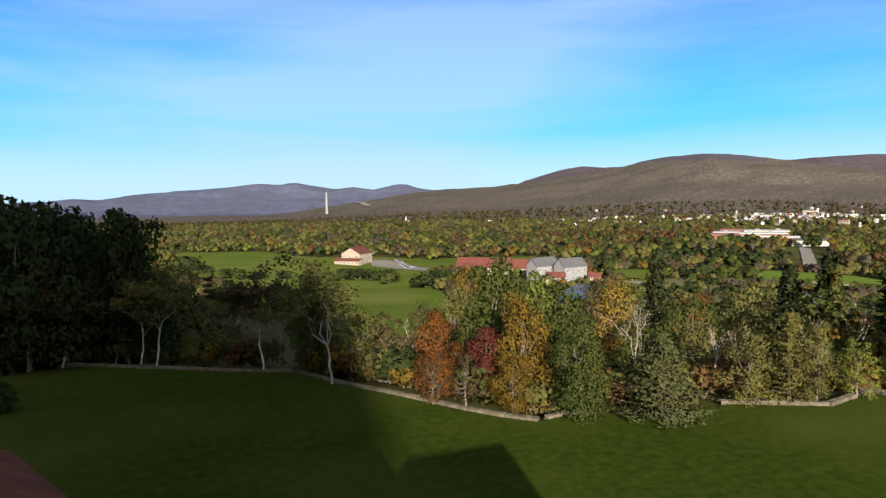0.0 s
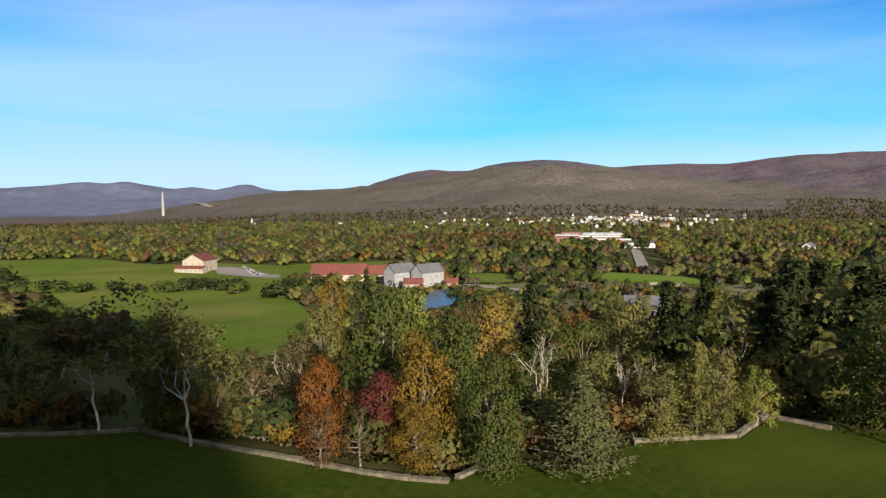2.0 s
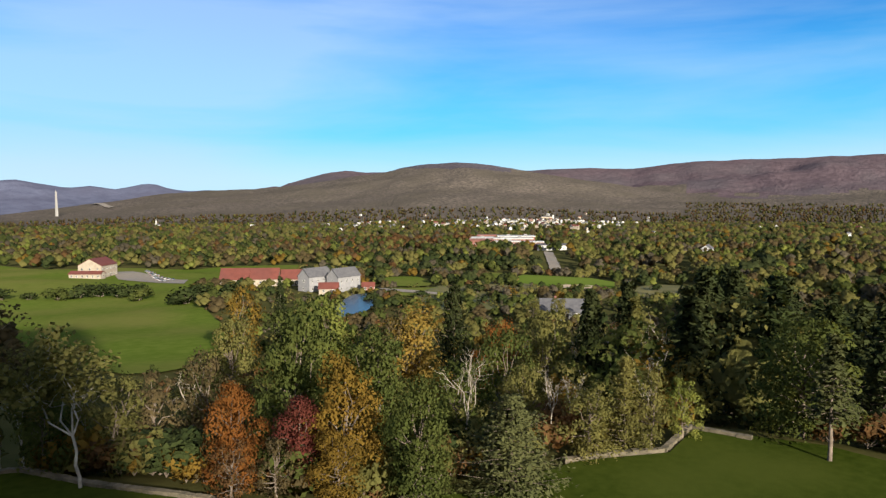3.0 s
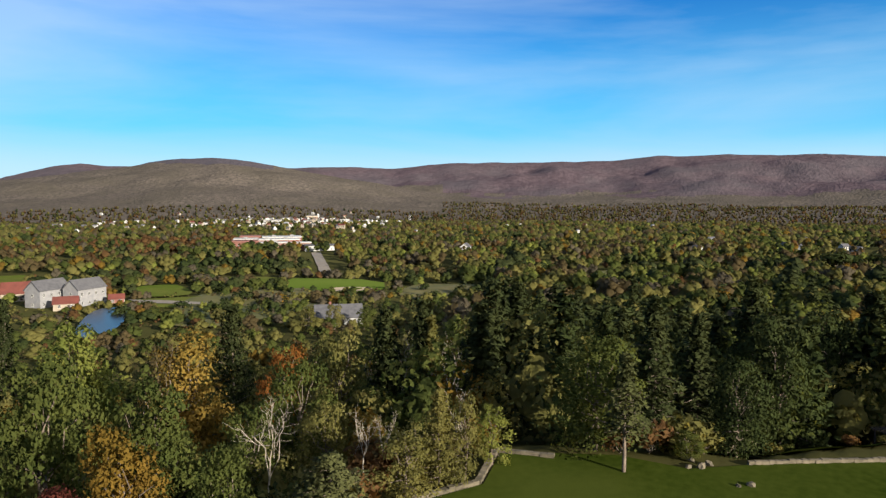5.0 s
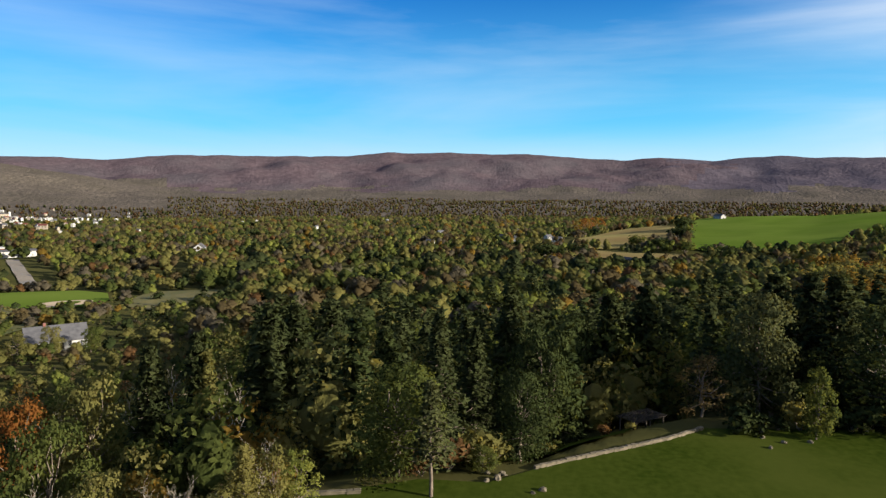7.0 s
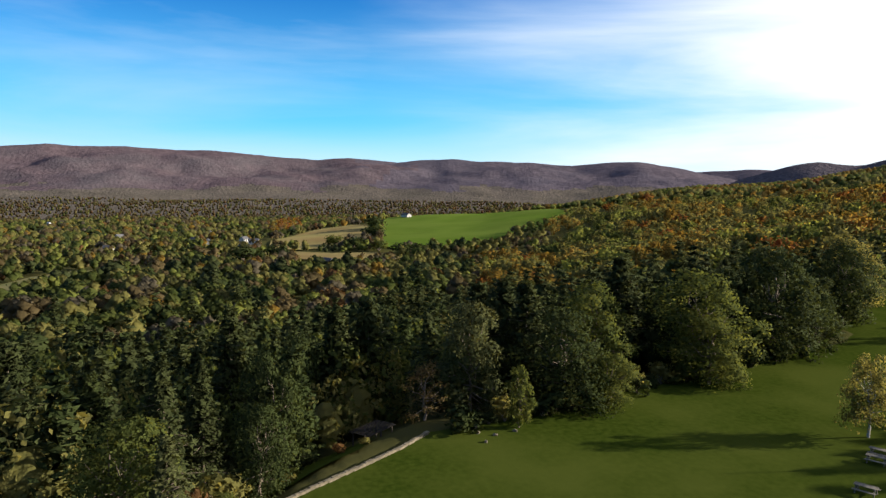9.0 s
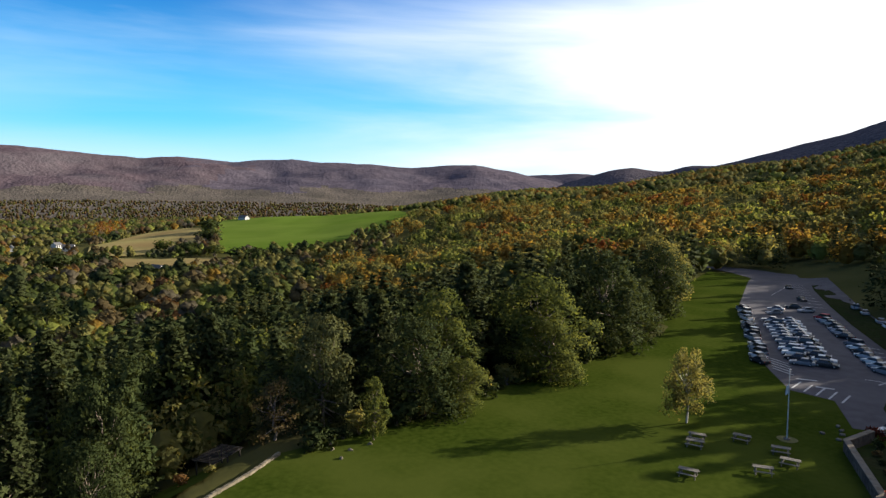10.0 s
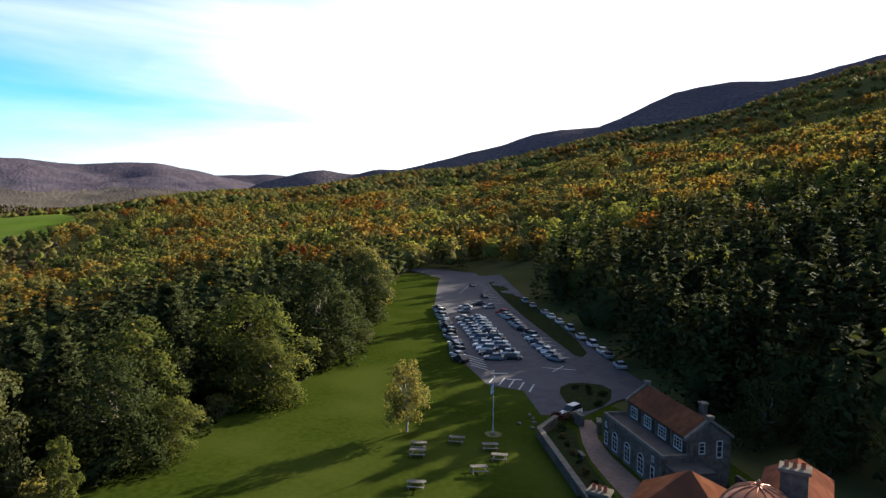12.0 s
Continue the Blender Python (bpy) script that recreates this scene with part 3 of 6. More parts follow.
MAKERS = {"maple": lambda g: broad(g, 5200, 0.038, 19, 1.12, -0.06), "oak": lambda g: broad(g, 5400, 0.036, 21, 1.25, -0.04), "tall": lambda g: broad(g, 3800, 0.038, 18, 0.75, 0.0),
          "sparse": lambda g: broad(g, 3000, 0.035, 18, 0.9, -0.10, 0.22), "thin": lambda g: broad(g, 1900, 0.030, 18, 0.9, -0.08, 0.35),
          "pine": lambda g: pine(g, 3600, 0.052, 0.28, 0.16), "spruce": lambda g: pine(g, 3600, 0.044, 0.27, 0.03, 0.22, 20), "hemlock": lambda g: pine(g, 7200, 0.040, 0.46, 0.0, 0.0, 18),
          "birch": lambda g: birch(g, 3400, 0.026), "shade": lambda g: broad(g, 2900, 0.044, 19, 1.05, -0.06), "row": lambda g: broad(g, 320, 0.10, 13, 0.8, 0.0), "fine": lambda g: broad(g, 7600, 0.028, 26, 0.80, -0.12, 0.1), "full": lambda g: broad(g, 7800, 0.030, 26, 1.05, -0.12), "post": lambda g: pine(g, 1500, 0.052, 0.24, 0.34, 0.16, 13), "lone": lambda g: broad(g, 5600, 0.030, 22, 0.95, 0.04, 0.15), "dead": lambda g: dead(g, 4), "snag": lambda g: dead(g, 2), "shrub": lambda g: shrub(g, 290, 0.165), "young": lambda g: broad(g, 3200, 0.042, 17, 0.9, -0.08)}
NAMES = {"maple": "maple_tree", "oak": "oak_tree", "tall": "broadleaf_tree", "sparse": "broadleaf_tree", "thin": "broadleaf_tree", "pine": "pine_tree", "spruce": "spruce_tree", "hemlock": "hemlock_tree",
         "birch": "birch_tree", "shade": "broadleaf_tree", "row": "broadleaf_tree", "fine": "broadleaf_tree", "full": "maple_tree", "lone": "birch_tree", "post": "spruce_tree", "dead": "dead_tree", "snag": "dead_tree", "shrub": "shrub", "young": "young_tree"}
MADE = {}


def tree(kind, x, y, high, leaf="green", wide=1.0, variant=0, label="", turn=None, z=None, group=""):
    """One tree: an Empty at its foot with trunk and crown."""
    key = (kind, variant)
    if key not in MADE:
        wood, leaves = MAKERS[kind](np.random.default_rng(100 * variant + sum(map(ord, kind))))
        bark = BIRCH if kind in ("birch", "lone") else DEADWOOD if kind in ("dead", "snag") else BARK
        MADE[key] = (raw_mesh("trunk", *wood, (bark,), smooth_faces=True), leaves)
    trunk, leaves = MADE[key]
    root = new(NAMES[kind])
    h = float(ground(x, y)) if z is None else z
    root.matrix_basis = pose(x, y, h, 0, 0, (x * 37 + y * 91) % 360 if turn is None else turn) @ Matrix.Diagonal((high * wide, high * wide, high, 1))
    part("trunk", trunk, None, root)
    if leaves is not None:
        ck = (kind, variant, leaf)
        if ck not in MADE:
            MADE[ck] = raw_mesh("crown", leaves[0], leaves[1], (LEAF[leaf],), normals=leaves[2])
        part("crown", MADE[ck], None, root)
    return tagged(root, label, "shrub" if kind == "shrub" else "tree", group)


# trees along the lawn wall, from the dark birches in the west to the post tree
for x, y, h, v in ((2.4, 54.6, 10.4, 0), (-3.4, 61.8, 10.6, 1), (-14.0, 70.6, 9.6, 2), (-18.6, 74.6, 10.4, 3), (-23.5, 73.0, 10.2, 1), (-15.6, 71.4, 8.0, 0), (0.2, 62.5, 8.4, 2)):
    tree("birch", x, y, h * 1.06, "brown" if v % 2 else "olive", 1.34, v, "slender white-barked birch with thinning yellow-green leaves", group="birches along the lawn wall")
for x, y, h, kind, leaf, wide, variant, label in (
        (10.4, 47.2, 7.2, "full", "orange", 0.72, 0, "orange autumn maple behind the stone wall"),
        (9.2, 45.0, 4.5, "thin", "rust", 0.92, 0, "rust-brown thinning tree by the wall"),
        (11.7, 43.9, 4.5, "thin", "brown", 0.83, 1, "brown twiggy tree by the wall"),
        (14.5, 45.4, 6.0, "full", "red", 0.86, 0, "dark red autumn maple"),
        (17.1, 44.0, 9.8, "fine", "gold", 0.80, 1, "tall golden yellow autumn tree"),
        (14.8, 41.3, 4.8, "fine", "gold", 1.04, 1, "low golden-brown tree by the wall"),
        (19.4, 56.4, 14.3, "full", "green", 0.66, 1, "tall light green maple"),
        (25.7, 52.8, 13.7, "fine", "green", 0.80, 2, "tall green maple beside a golden tree"),
        (19.3, 38.4, 7.6, "full", "green", 0.78, 2, "full dark green broadleaf tree at the lawn edge"),
        (24.5, 35.2, 6.6, "hemlock", "spruce", 1.2, 0, "broad grey-green hemlock at the lawn edge"),
        (33.3, 35.7, 5.8, "sparse", "olive", 1.10, 0, "olive-green tree at the lawn edge"),
        (37.4, 35.3, 7.2, "hemlock", "olive", 0.71, 1, "olive-green conifer by the wall corner"),
        (38.6, 33.7, 6.7, "sparse", "olive", 0.67, 1, "olive-leaved tree by the wall corner"),
        (42.5, 33.3, 5.0, "sparse", "lime", 0.87, 2, "yellow-green tree at the wall corner"),
        (57.9, 54.6, 16.6, "pine", "pine", 0.66, 0, "tall thin-crowned white pine"),
        (58.1, 49.4, 16.9, "pine", "pine", 0.61, 1, "tall white pine with bare lower trunk"),
        (69.8, 46.2, 19.2, "pine", "pine", 0.76, 2, "tall dense dark white pine"),
        (73.1, 44.4, 18.9, "pine", "pine", 0.70, 0, "tall dense dark white pine"),
        (65.1, 46.1, 14.8, "pine", "pine", 0.79, 1, "dark white pine below the lawn"),
        (47.9, 77.6, 16.2, "fine", "yellow", 1.0, 0, "yellow autumn tree in the thicket"),
        (45.3, 78.2, 16.8, "thin", "brown", 0.66, 2, "bare twiggy tree beside a yellow one"),
        (53.7, 66.3, 14.1, "sparse", "orange", 0.66, 1, "small orange tree in the thicket"),
        (59.1, 81.5, 19.2, "hemlock", "pine", 0.45, 2, "dark conifer in the thicket"),
        (43.7, 55.2, 12.1, "oak", "green", 0.66, 0, "rounded dark green tree in the thicket"),
        (56.5, 60.7, 14.5, "oak", "olive", 0.66, 1, "rounded green tree in the thicket"),
        (33.8, 51.8, 9.2, "oak", "green", 0.67, 2, "leafy green tree below the wall"),
        (38.7, 47.4, 7.8, "oak", "olive", 0.71, 0, "olive-green tree below the wall"),
        (49.1, 139.4, 19.1, "sparse", "gold", 0.66, 0, "golden tree beside the red-roofed barns"),
        (57.3, 138.0, 21.2, "spruce", "pine", 0.50, 0, "dark spruce beside the red-roofed barns"),
        (17.1, 71.4, 11.0, "sparse", "brown", 0.66, 1, "brown thinning tree behind the wall"),
        (35.8, 112.4, 14.5, "oak", "olive", 0.71, 1, "olive tree at the meadow edge"),
        (50.8, 105.3, 18.1, "tall", "lime", 0.80, 1, "pale green tree near the pond"),
        (57.7, 48.2, 15.2, "spruce", "olive", 0.74, 0, "ragged olive-green spruce in the thicket"),
        (82.6, 49.9, 20.6, "pine", "pine", 0.84, 1, "tall dense dark white pine"),
        (86.0, 43.7, 19.3, "pine", "pine", 0.82, 2, "tall dense dark white pine"),
        (72.7, 32.9, 14.8, "pine", "dark", 0.83, 0, "dark pine behind the green maple"),
        (64.2, 25.2, 15.7, "spruce", "pine", 0.90, 1, "tall ragged dark green spruce tree"),
        (68.8, 21.7, 14.4, "spruce", "pine", 0.86, 2, "tall ragged dark green spruce tree"),
        (69.4, 13.8, 13.6, "full", "dark", 0.72, 1, "tall oak with browning leaves"),
        (91.2, 18.4, 20.9, "pine", "pine", 0.67, 1, "dark white pine deep in the woods"),
        (50.4, 27.1, 9.6, "full", "green", 1.05, 0, "rounded green maple at the lawn edge"),
        (51.9, 19.8, 2.4, "young", "green", 1.60, 1, "low green tree beside the post tree"),
        (57.2, 16.5, 8.6, "full", "dark", 0.86, 2, "dark green maple behind the wall"),
        (83.1, 5.0, 17.8, "pine", "pine", 0.83, 0, "tall dark pine behind the garden"),
        (84.6, 0.2, 18.3, "pine", "pine", 0.87, 1, "tall dark pine behind the garden"),
        (83.3, 9.1, 15.4, "full", "dark", 0.76, 1, "dark broadleaf tree behind the garden"),
        (0.9, 59.0, 7.6, "young", "green", 0.8, 0, "leafy green broadleaf tree standing among the birches"),
        (6.5, 62, 8.0, "sparse", "olive", 0.9, 1, "thin olive-green tree behind the birches"), (10.5, 66, 8.5, "sparse", "brown", 0.9, 2, "half-bare brownish tree behind the wall"), (3.5, 66, 8.8, "sparse", "olive", 0.9, 0, "olive tree behind the birches"),
        # western trees: the hill's shade is put into their darker leaf colour as well
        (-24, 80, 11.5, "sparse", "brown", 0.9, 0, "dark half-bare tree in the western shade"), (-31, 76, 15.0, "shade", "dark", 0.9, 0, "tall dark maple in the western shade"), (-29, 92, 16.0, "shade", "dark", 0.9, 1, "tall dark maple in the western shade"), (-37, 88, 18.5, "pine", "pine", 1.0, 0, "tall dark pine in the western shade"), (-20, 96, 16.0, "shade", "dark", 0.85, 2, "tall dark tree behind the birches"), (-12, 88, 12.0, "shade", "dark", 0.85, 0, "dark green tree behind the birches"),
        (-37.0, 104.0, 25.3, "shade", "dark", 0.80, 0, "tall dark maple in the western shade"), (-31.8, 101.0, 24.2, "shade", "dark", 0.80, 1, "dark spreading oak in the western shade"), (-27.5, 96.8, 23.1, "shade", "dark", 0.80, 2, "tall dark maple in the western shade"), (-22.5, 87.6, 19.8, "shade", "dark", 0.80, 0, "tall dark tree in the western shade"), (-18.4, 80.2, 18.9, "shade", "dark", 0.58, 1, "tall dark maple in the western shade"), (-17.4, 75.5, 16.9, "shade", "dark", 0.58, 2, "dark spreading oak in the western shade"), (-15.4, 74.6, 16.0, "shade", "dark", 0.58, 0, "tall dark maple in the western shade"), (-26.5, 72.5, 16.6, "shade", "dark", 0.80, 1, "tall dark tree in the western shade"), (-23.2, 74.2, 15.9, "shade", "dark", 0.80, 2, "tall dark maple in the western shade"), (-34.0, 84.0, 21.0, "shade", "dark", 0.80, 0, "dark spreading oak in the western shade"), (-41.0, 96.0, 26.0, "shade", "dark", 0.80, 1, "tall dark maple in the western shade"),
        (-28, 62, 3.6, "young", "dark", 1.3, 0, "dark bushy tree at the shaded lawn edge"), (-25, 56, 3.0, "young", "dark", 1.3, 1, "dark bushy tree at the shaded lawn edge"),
        (63.6, -12.8, 7.4, "young", "green", 0.62, 1, "young olive-green tree at the lawn edge"), (69.5, -22, 11.8, "full", "dark", 1.24, 2, "broad dark green maple at the lawn edge"),
        (67.0, -27.0, 6.5, "full", "green", 1.24, 0, "low spreading green maple at the lawn edge"), (77, -30, 14.2, "full", "green", 1.12, 1, "rounded maple with browning crown"), (74.8, -48, 15.0, "full", "green", 1.18, 0, "large green maple beside the lawn"),
        (70.8, -46, 9.5, "full", "green", 1.18, 2, "leafy green maple at the lawn edge"), (80.2, -67, 17.4, "full", "dark", 1.12, 0, "large spreading oak beside the lawn"), (85, -80, 13, "full", "dark", 1.06, 1, "green oak at the far lawn edge"), (82.5, -57, 15.5, "full", "dark", 1.06, 2, "broad green oak beside the lawn"),
        (98, -104, 17.0, "full", "dark", 1.00, 1, "spreading oak near the car park"), (117, -128, 17.0, "full", "olive", 1.00, 2, "olive-green maple near the car park"), (132, -150, 14.0, "full", "olive", 1.00, 0, "olive-green maple near the drive"),
        (72, -10, 13.5, "full", "spruce", 0.82, 0, "grey-green leafy tree behind the wall end"), (70.5, -3.5, 7, "thin", "brown", 1.1, 1, "brown twiggy tree at the wall end"), (79, -14, 17.5, "pine", "pine", 0.9, 2, "tall dark pine behind the lawn edge"), (76.5, -20, 17, "pine", "pine", 0.9, 0, "dark pine behind the lawn edge"), (88, -22, 19, "pine", "pine", 0.9, 1, "tall pine in the dark woods"), (84, -40, 19, "pine", "pine", 0.9, 2, "tall pine in the dark woods"), (92, -46, 20, "pine", "pine", 0.9, 0, "tall pine in the dark woods"),
        (-4.5, -58, 9, "tall", "olive", 0.8, 0, "tall olive tree close behind the mansion"), (1.5, -61, 8, "maple", "dark", 1.0, 1, "dark maple close behind the mansion"), (8.5, -66, 8.5, "oak", "dark", 1.0, 2, "dark spreading oak behind the stone wing"),
        (163, 149, 8.0, "maple", "olive", 0.9, 0, "olive maple in front of the farmhouse"), (168.5, 141, 7.0, "maple", "green", 0.9, 1, "green maple beside the farmhouse"), (154, 152, 8.5, "sparse", "olive", 0.9, 2, "thin olive tree near the farmhouse"),
        (46.4, 23.6, 9.6, "post", "spruce", 0.95, 0, "dying spruce with a bare lower trunk")):
    tree(kind, x, y, h, leaf, wide, variant, label)
tree("lone", 48.2, -48.1, 9.6, "olive", 0.78, 0, "lone yellow-green birch on the open lawn", turn=50)
for x, y, h, v, kind in ((27.8, 43.8, 10.0, 0, "dead"), (33.7, 39.6, 7.0, 1, "dead"), (35.2, 38.8, 6.3, 2, "dead"), (39.1, 34.9, 9.1, 1, "snag"), (57.4, 65.5, 14.7, 1, "snag"), (55.7, 65.8, 13.8, 0, "snag"), (16.2, 72.7, 11.8, 2, "snag"), (61.4, 57.3, 15.7, 0, "snag"),
                         (64.4, 56.4, 16.7, 2, "snag"), (57.1, 45.1, 13.4, 1, "dead"), (4.5, 64, 9.8, 0, "snag"), (-1, 67, 10.5, 1, "snag"), (41.5, 35.8, 5.0, 2, "dead")):
    tree(kind, x, y, h, "", 1.0, v, "bare pale dead tree with broken limbs", group="dead trees below the wall")


# brush along the wall
brush = random.Random(8)
for ax, ay, bx, by, n in ((1.0, 60.5, 14.8, 41.0, 74), (15.5, 40.2, 31, 37.8, 46), (33, 38.4, 46, 36.4, 36), (49, 26.5, 54, 18.5, 9), (63.5, -4.5, 67, -24, 10), (-22, 76, -2, 63.5, 14), (69.8, -31, 78, -71, 18)):
    for k in range(n):
        t = (k + brush.random()) / n
        px, py = ax + (bx - ax) * t, ay + (by - ay) * t
        out = brush.uniform(0.5, 3.2)
        dx, dy = px, py - 16
        q = math.hypot(dx, dy)
        tree("shrub", px + dx / q * out, py + dy / q * out, brush.uniform(1.4, 3.7), brush.choice(("dark", "green", "dark", "olive") if ax > 60 else ("olive", "olive", "brown", "olive", "green", "dark", "rust", "gold")), brush.uniform(0.9, 1.3), k % 3, "tangled shrub in the brush below the wall", group="brush along the wall")


# ---- woods, too many to count ----
def hull(g, n, rows, wide, low, high):
    """The shaded body inside a crown: a lumpy closed blob, with its outward normals."""
    v = []
    for k in range(rows):
        t = k / (rows - 1)
        q = wide * math.sin(math.pi * (0.10 + 0.84 * t)) ** 0.75
        for i in range(n):
            a, s = 6.283 * (i + 0.5 * (k % 2)) / n, g.uniform(0.78, 1.2)
            v.append((q * s * math.cos(a), q * s * math.sin(a), low + (high - low) * min(1, t * g.uniform(0.94, 1.06))))
    f = [(k * n + i, k * n + (i + 1) % n, (k + 1) * n + (i + 1) % n, (k + 1) * n + i) for k in range(rows - 1) for i in range(n)]
    f.append(tuple((rows - 1) * n + i for i in (0, 1, 2, 3)))
    v = np.array(v)
    out = v - [0, 0, low + 0.35 * (high - low)]
    return v, np.array(f), out / np.linalg.norm(out, axis=1, keepdims=True)


def with_body(leaves, body):
    """Leaves round a body; the shading leans to the sky, as over a closed canopy."""
    nn = np.concatenate([body[2], leaves[2]]) + [0, 0, 0.75]
    nn /= np.linalg.norm(nn, axis=1, keepdims=True) + 1e-9
    return np.concatenate([body[0], leaves[0]]), np.concatenate([body[1], leaves[1] + len(body[0])]), nn


def lobed(g, lobes, n, rows, flakes, size, squat=1.0, core=0.8):
    """A crown of several lumpy boughs, one unit high, ruffled by leaf clumps."""
    vs, fs, ns, k0 = [], [], [], 0
    heart, spots, ways = np.array([0, 0, 0.35]), [], []
    for k in range(lobes):
        z = 0.22 + 0.56 * (k + 0.5) / lobes
        reach, a = 0.27 * squat * (1.15 - z * 0.75) * g.uniform(0.5, 1.1), 2.4 * k + g.uniform(-.4, .4)
        mid = np.array([reach * math.cos(a), reach * math.sin(a), z])
        rad = (0.27 - 0.10 * z) * g.uniform(0.85, 1.2) * (0.7 + 0.3 * squat)
        for j in range(rows):
            t = math.pi * (0.10 + 0.80 * j / (rows - 1))
            for i in range(n):
                p = 6.283 * (i + 0.5 * (j % 2)) / n
                d = np.array([math.sin(t) * math.cos(p), math.sin(t) * math.sin(p), math.cos(t)])
                vs.append(mid + d * rad * core * g.uniform(0.8, 1.18) * [1, 1, 0.9])
                ns.append(d * 0.8 + (vs[-1] - heart) * 1.2)
        for j in range(rows - 1):
            for i in range(n):
                q = k0 + j * n
                fs.append((q + i, q + n + i, q + n + (i + 1) % n, q + (i + 1) % n))
        k0 += n * rows
        d = ball(max(1, flakes // lobes), g)
        d[:, 2] = np.abs(d[:, 2]) * np.where(g.uniform(size=len(d)) < 0.25, -1, 1)
        spots.append(mid + d * rad * g.uniform(0.95, 1.22, (len(d), 1)) * [1, 1, 0.9]); ways.append(d)
    c, d = np.concatenate(spots), np.concatenate(ways)
    body = (np.array(vs), np.array(fs), np.array(ns) / np.linalg.norm(ns, axis=1, keepdims=True))
    leaves = kites(c, d + g.normal(size=d.shape) * 0.5, np.full(len(c), size), g, soft=d * 0.8 + (c - heart) * 1.2)
    return with_body(leaves, body)


def crown_spots(g, n):
    """Spots on a rounded crown one unit high, and the way out at each."""
    d = ball(n, g)
    d[:, 2] = np.abs(d[:, 2])
    return d * [0.46, 0.46, 0.52] * g.uniform(0.85, 1.1, (n, 1)) + [0, 0, 0.42], d


def low_poly(kind, seed):
    g = np.random.default_rng(seed)
    if kind == "mid":
        return with_body(broad(g, 290, 0.090, 13, 1.0, 0.0)[1], hull(g, 6, 5, 0.25, 0.10, 0.72))
    if kind == "near":
        return with_body(broad(g, 540, 0.064, 16, 1.0, 0.0)[1], hull(g, 6, 5, 0.22, 0.10, 0.70))
    if kind == "nearpine":
        return pine(g, 500, 0.080, 0.26, 0.06, 0.03, 15)[1]
    if kind == "midpine":
        return pine(g, 320, 0.090, 0.25, 0.08, 0.05, 13)[1]
    if kind == "bare":
        return broad(g, 150, 0.065, 11, 0.85, 0.05, 0.4)[1]
    if kind == "leafy":
        return lobed(g, 4, 4, 3, 64, 0.112, 1.0, 0.60)
    if kind == "crown":
        return lobed(g, 6, 4, 3, 26, 0.08, 1.0, 0.98)
    if kind == "small":
        return lobed(g, 3, 4, 3, 9, 0.10, 1.0, 1.02)
    if kind == "tuft":
        return lobed(g, 3, 4, 3, 18, 0.13, 1.0, 0.86)
    if kind == "back":
        return lobed(g, 6, 4, 3, 60, 0.072, 0.95, 0.90)
    if kind == "backpine":
        return pine(g, 150, 0.13, 0.24, 0.04, 0.05, 9)[1]
    if kind == "low":
        return lobed(g, 2, 5, 3, 10, 0.22, 1.2)
    if kind == "dot":
        return hull(g, 4, 2, 0.55, 0.0, 1.0)
    return with_body(kites(*[q * 1.0 for q in crown_spots(g, 6)], np.full(6, 0.30), g), hull(g, 4, 3, 0.44, 0.0, 0.9))


TINTS = list(LEAF)


def woods(name, label, x, y, high, wide, forms, colours, seed):
    """Many trees joined in one mesh. forms: index of a template per tree; colours: index of a leaf colour per tree."""
    g = np.random.default_rng(seed)
    z = ground(x, y)
    vs, fs, ns, ix, n = [], [], [], [], 0
    for form in sorted(set(forms)):
        for v in range(3):
            tv, tf, tn = low_poly(form, 7 * v + len(form))
            pick = np.where((forms == form) & (np.arange(len(x)) % 3 == v))[0]
            if not len(pick):
                continue
            a = g.uniform(0, 6.28, len(pick))
            c, s = np.cos(a)[:, None], np.sin(a)[:, None]
            hw = (high[pick] * wide[pick])[:, None]
            px, py = tv[None, :, 0] * hw, tv[None, :, 1] * hw
            V = np.stack([px * c - py * s + x[pick][:, None], px * s + py * c + y[pick][:, None], tv[None, :, 2] * high[pick][:, None] + z[pick][:, None]], -1)
            N = np.stack([tn[None, :, 0] * c - tn[None, :, 1] * s, tn[None, :, 0] * s + tn[None, :, 1] * c, np.repeat(tn[None, :, 2], len(pick), 0)], -1)
            ns.append(N.reshape(-1, 3))
            F = tf[None] + (np.arange(len(pick)) * len(tv))[:, None, None] + n
            vs.append(V.reshape(-1, 3)); fs.append(F.reshape(-1, 4)); ix.append(np.repeat(colours[pick], len(tf))); n += V.shape[0] * V.shape[1]
    data = raw_mesh(name, np.concatenate(vs), np.concatenate(fs), tuple(LEAF[k] for k in TINTS), np.concatenate(ix), normals=np.concatenate(ns))
    return tagged(new(name, data), label, "woods", kind="stuff")


def scattered(r0, r1, a0, a1, spacing, seed):
    """Places strewn over a ring sector, thinner with distance, off the clearings."""
    g = np.random.default_rng(seed)
    area = math.pi * (r1 ** 2 - r0 ** 2) * (a1 - a0) / 360
    n = int(area / spacing ** 2)
    r = np.sqrt(g.uniform(r0 ** 2, r1 ** 2, n)); a = np.radians(g.uniform(a0, a1, n))
    x, y = PIVOT[0] + r * np.sin(a), PIVOT[1] + r * np.cos(a)
    keep = np.ones(n, bool)
    for poly in CLEAR:
        keep &= ~inside(poly, x, y)
    return x[keep], y[keep], r[keep], np.degrees(a[keep]), g


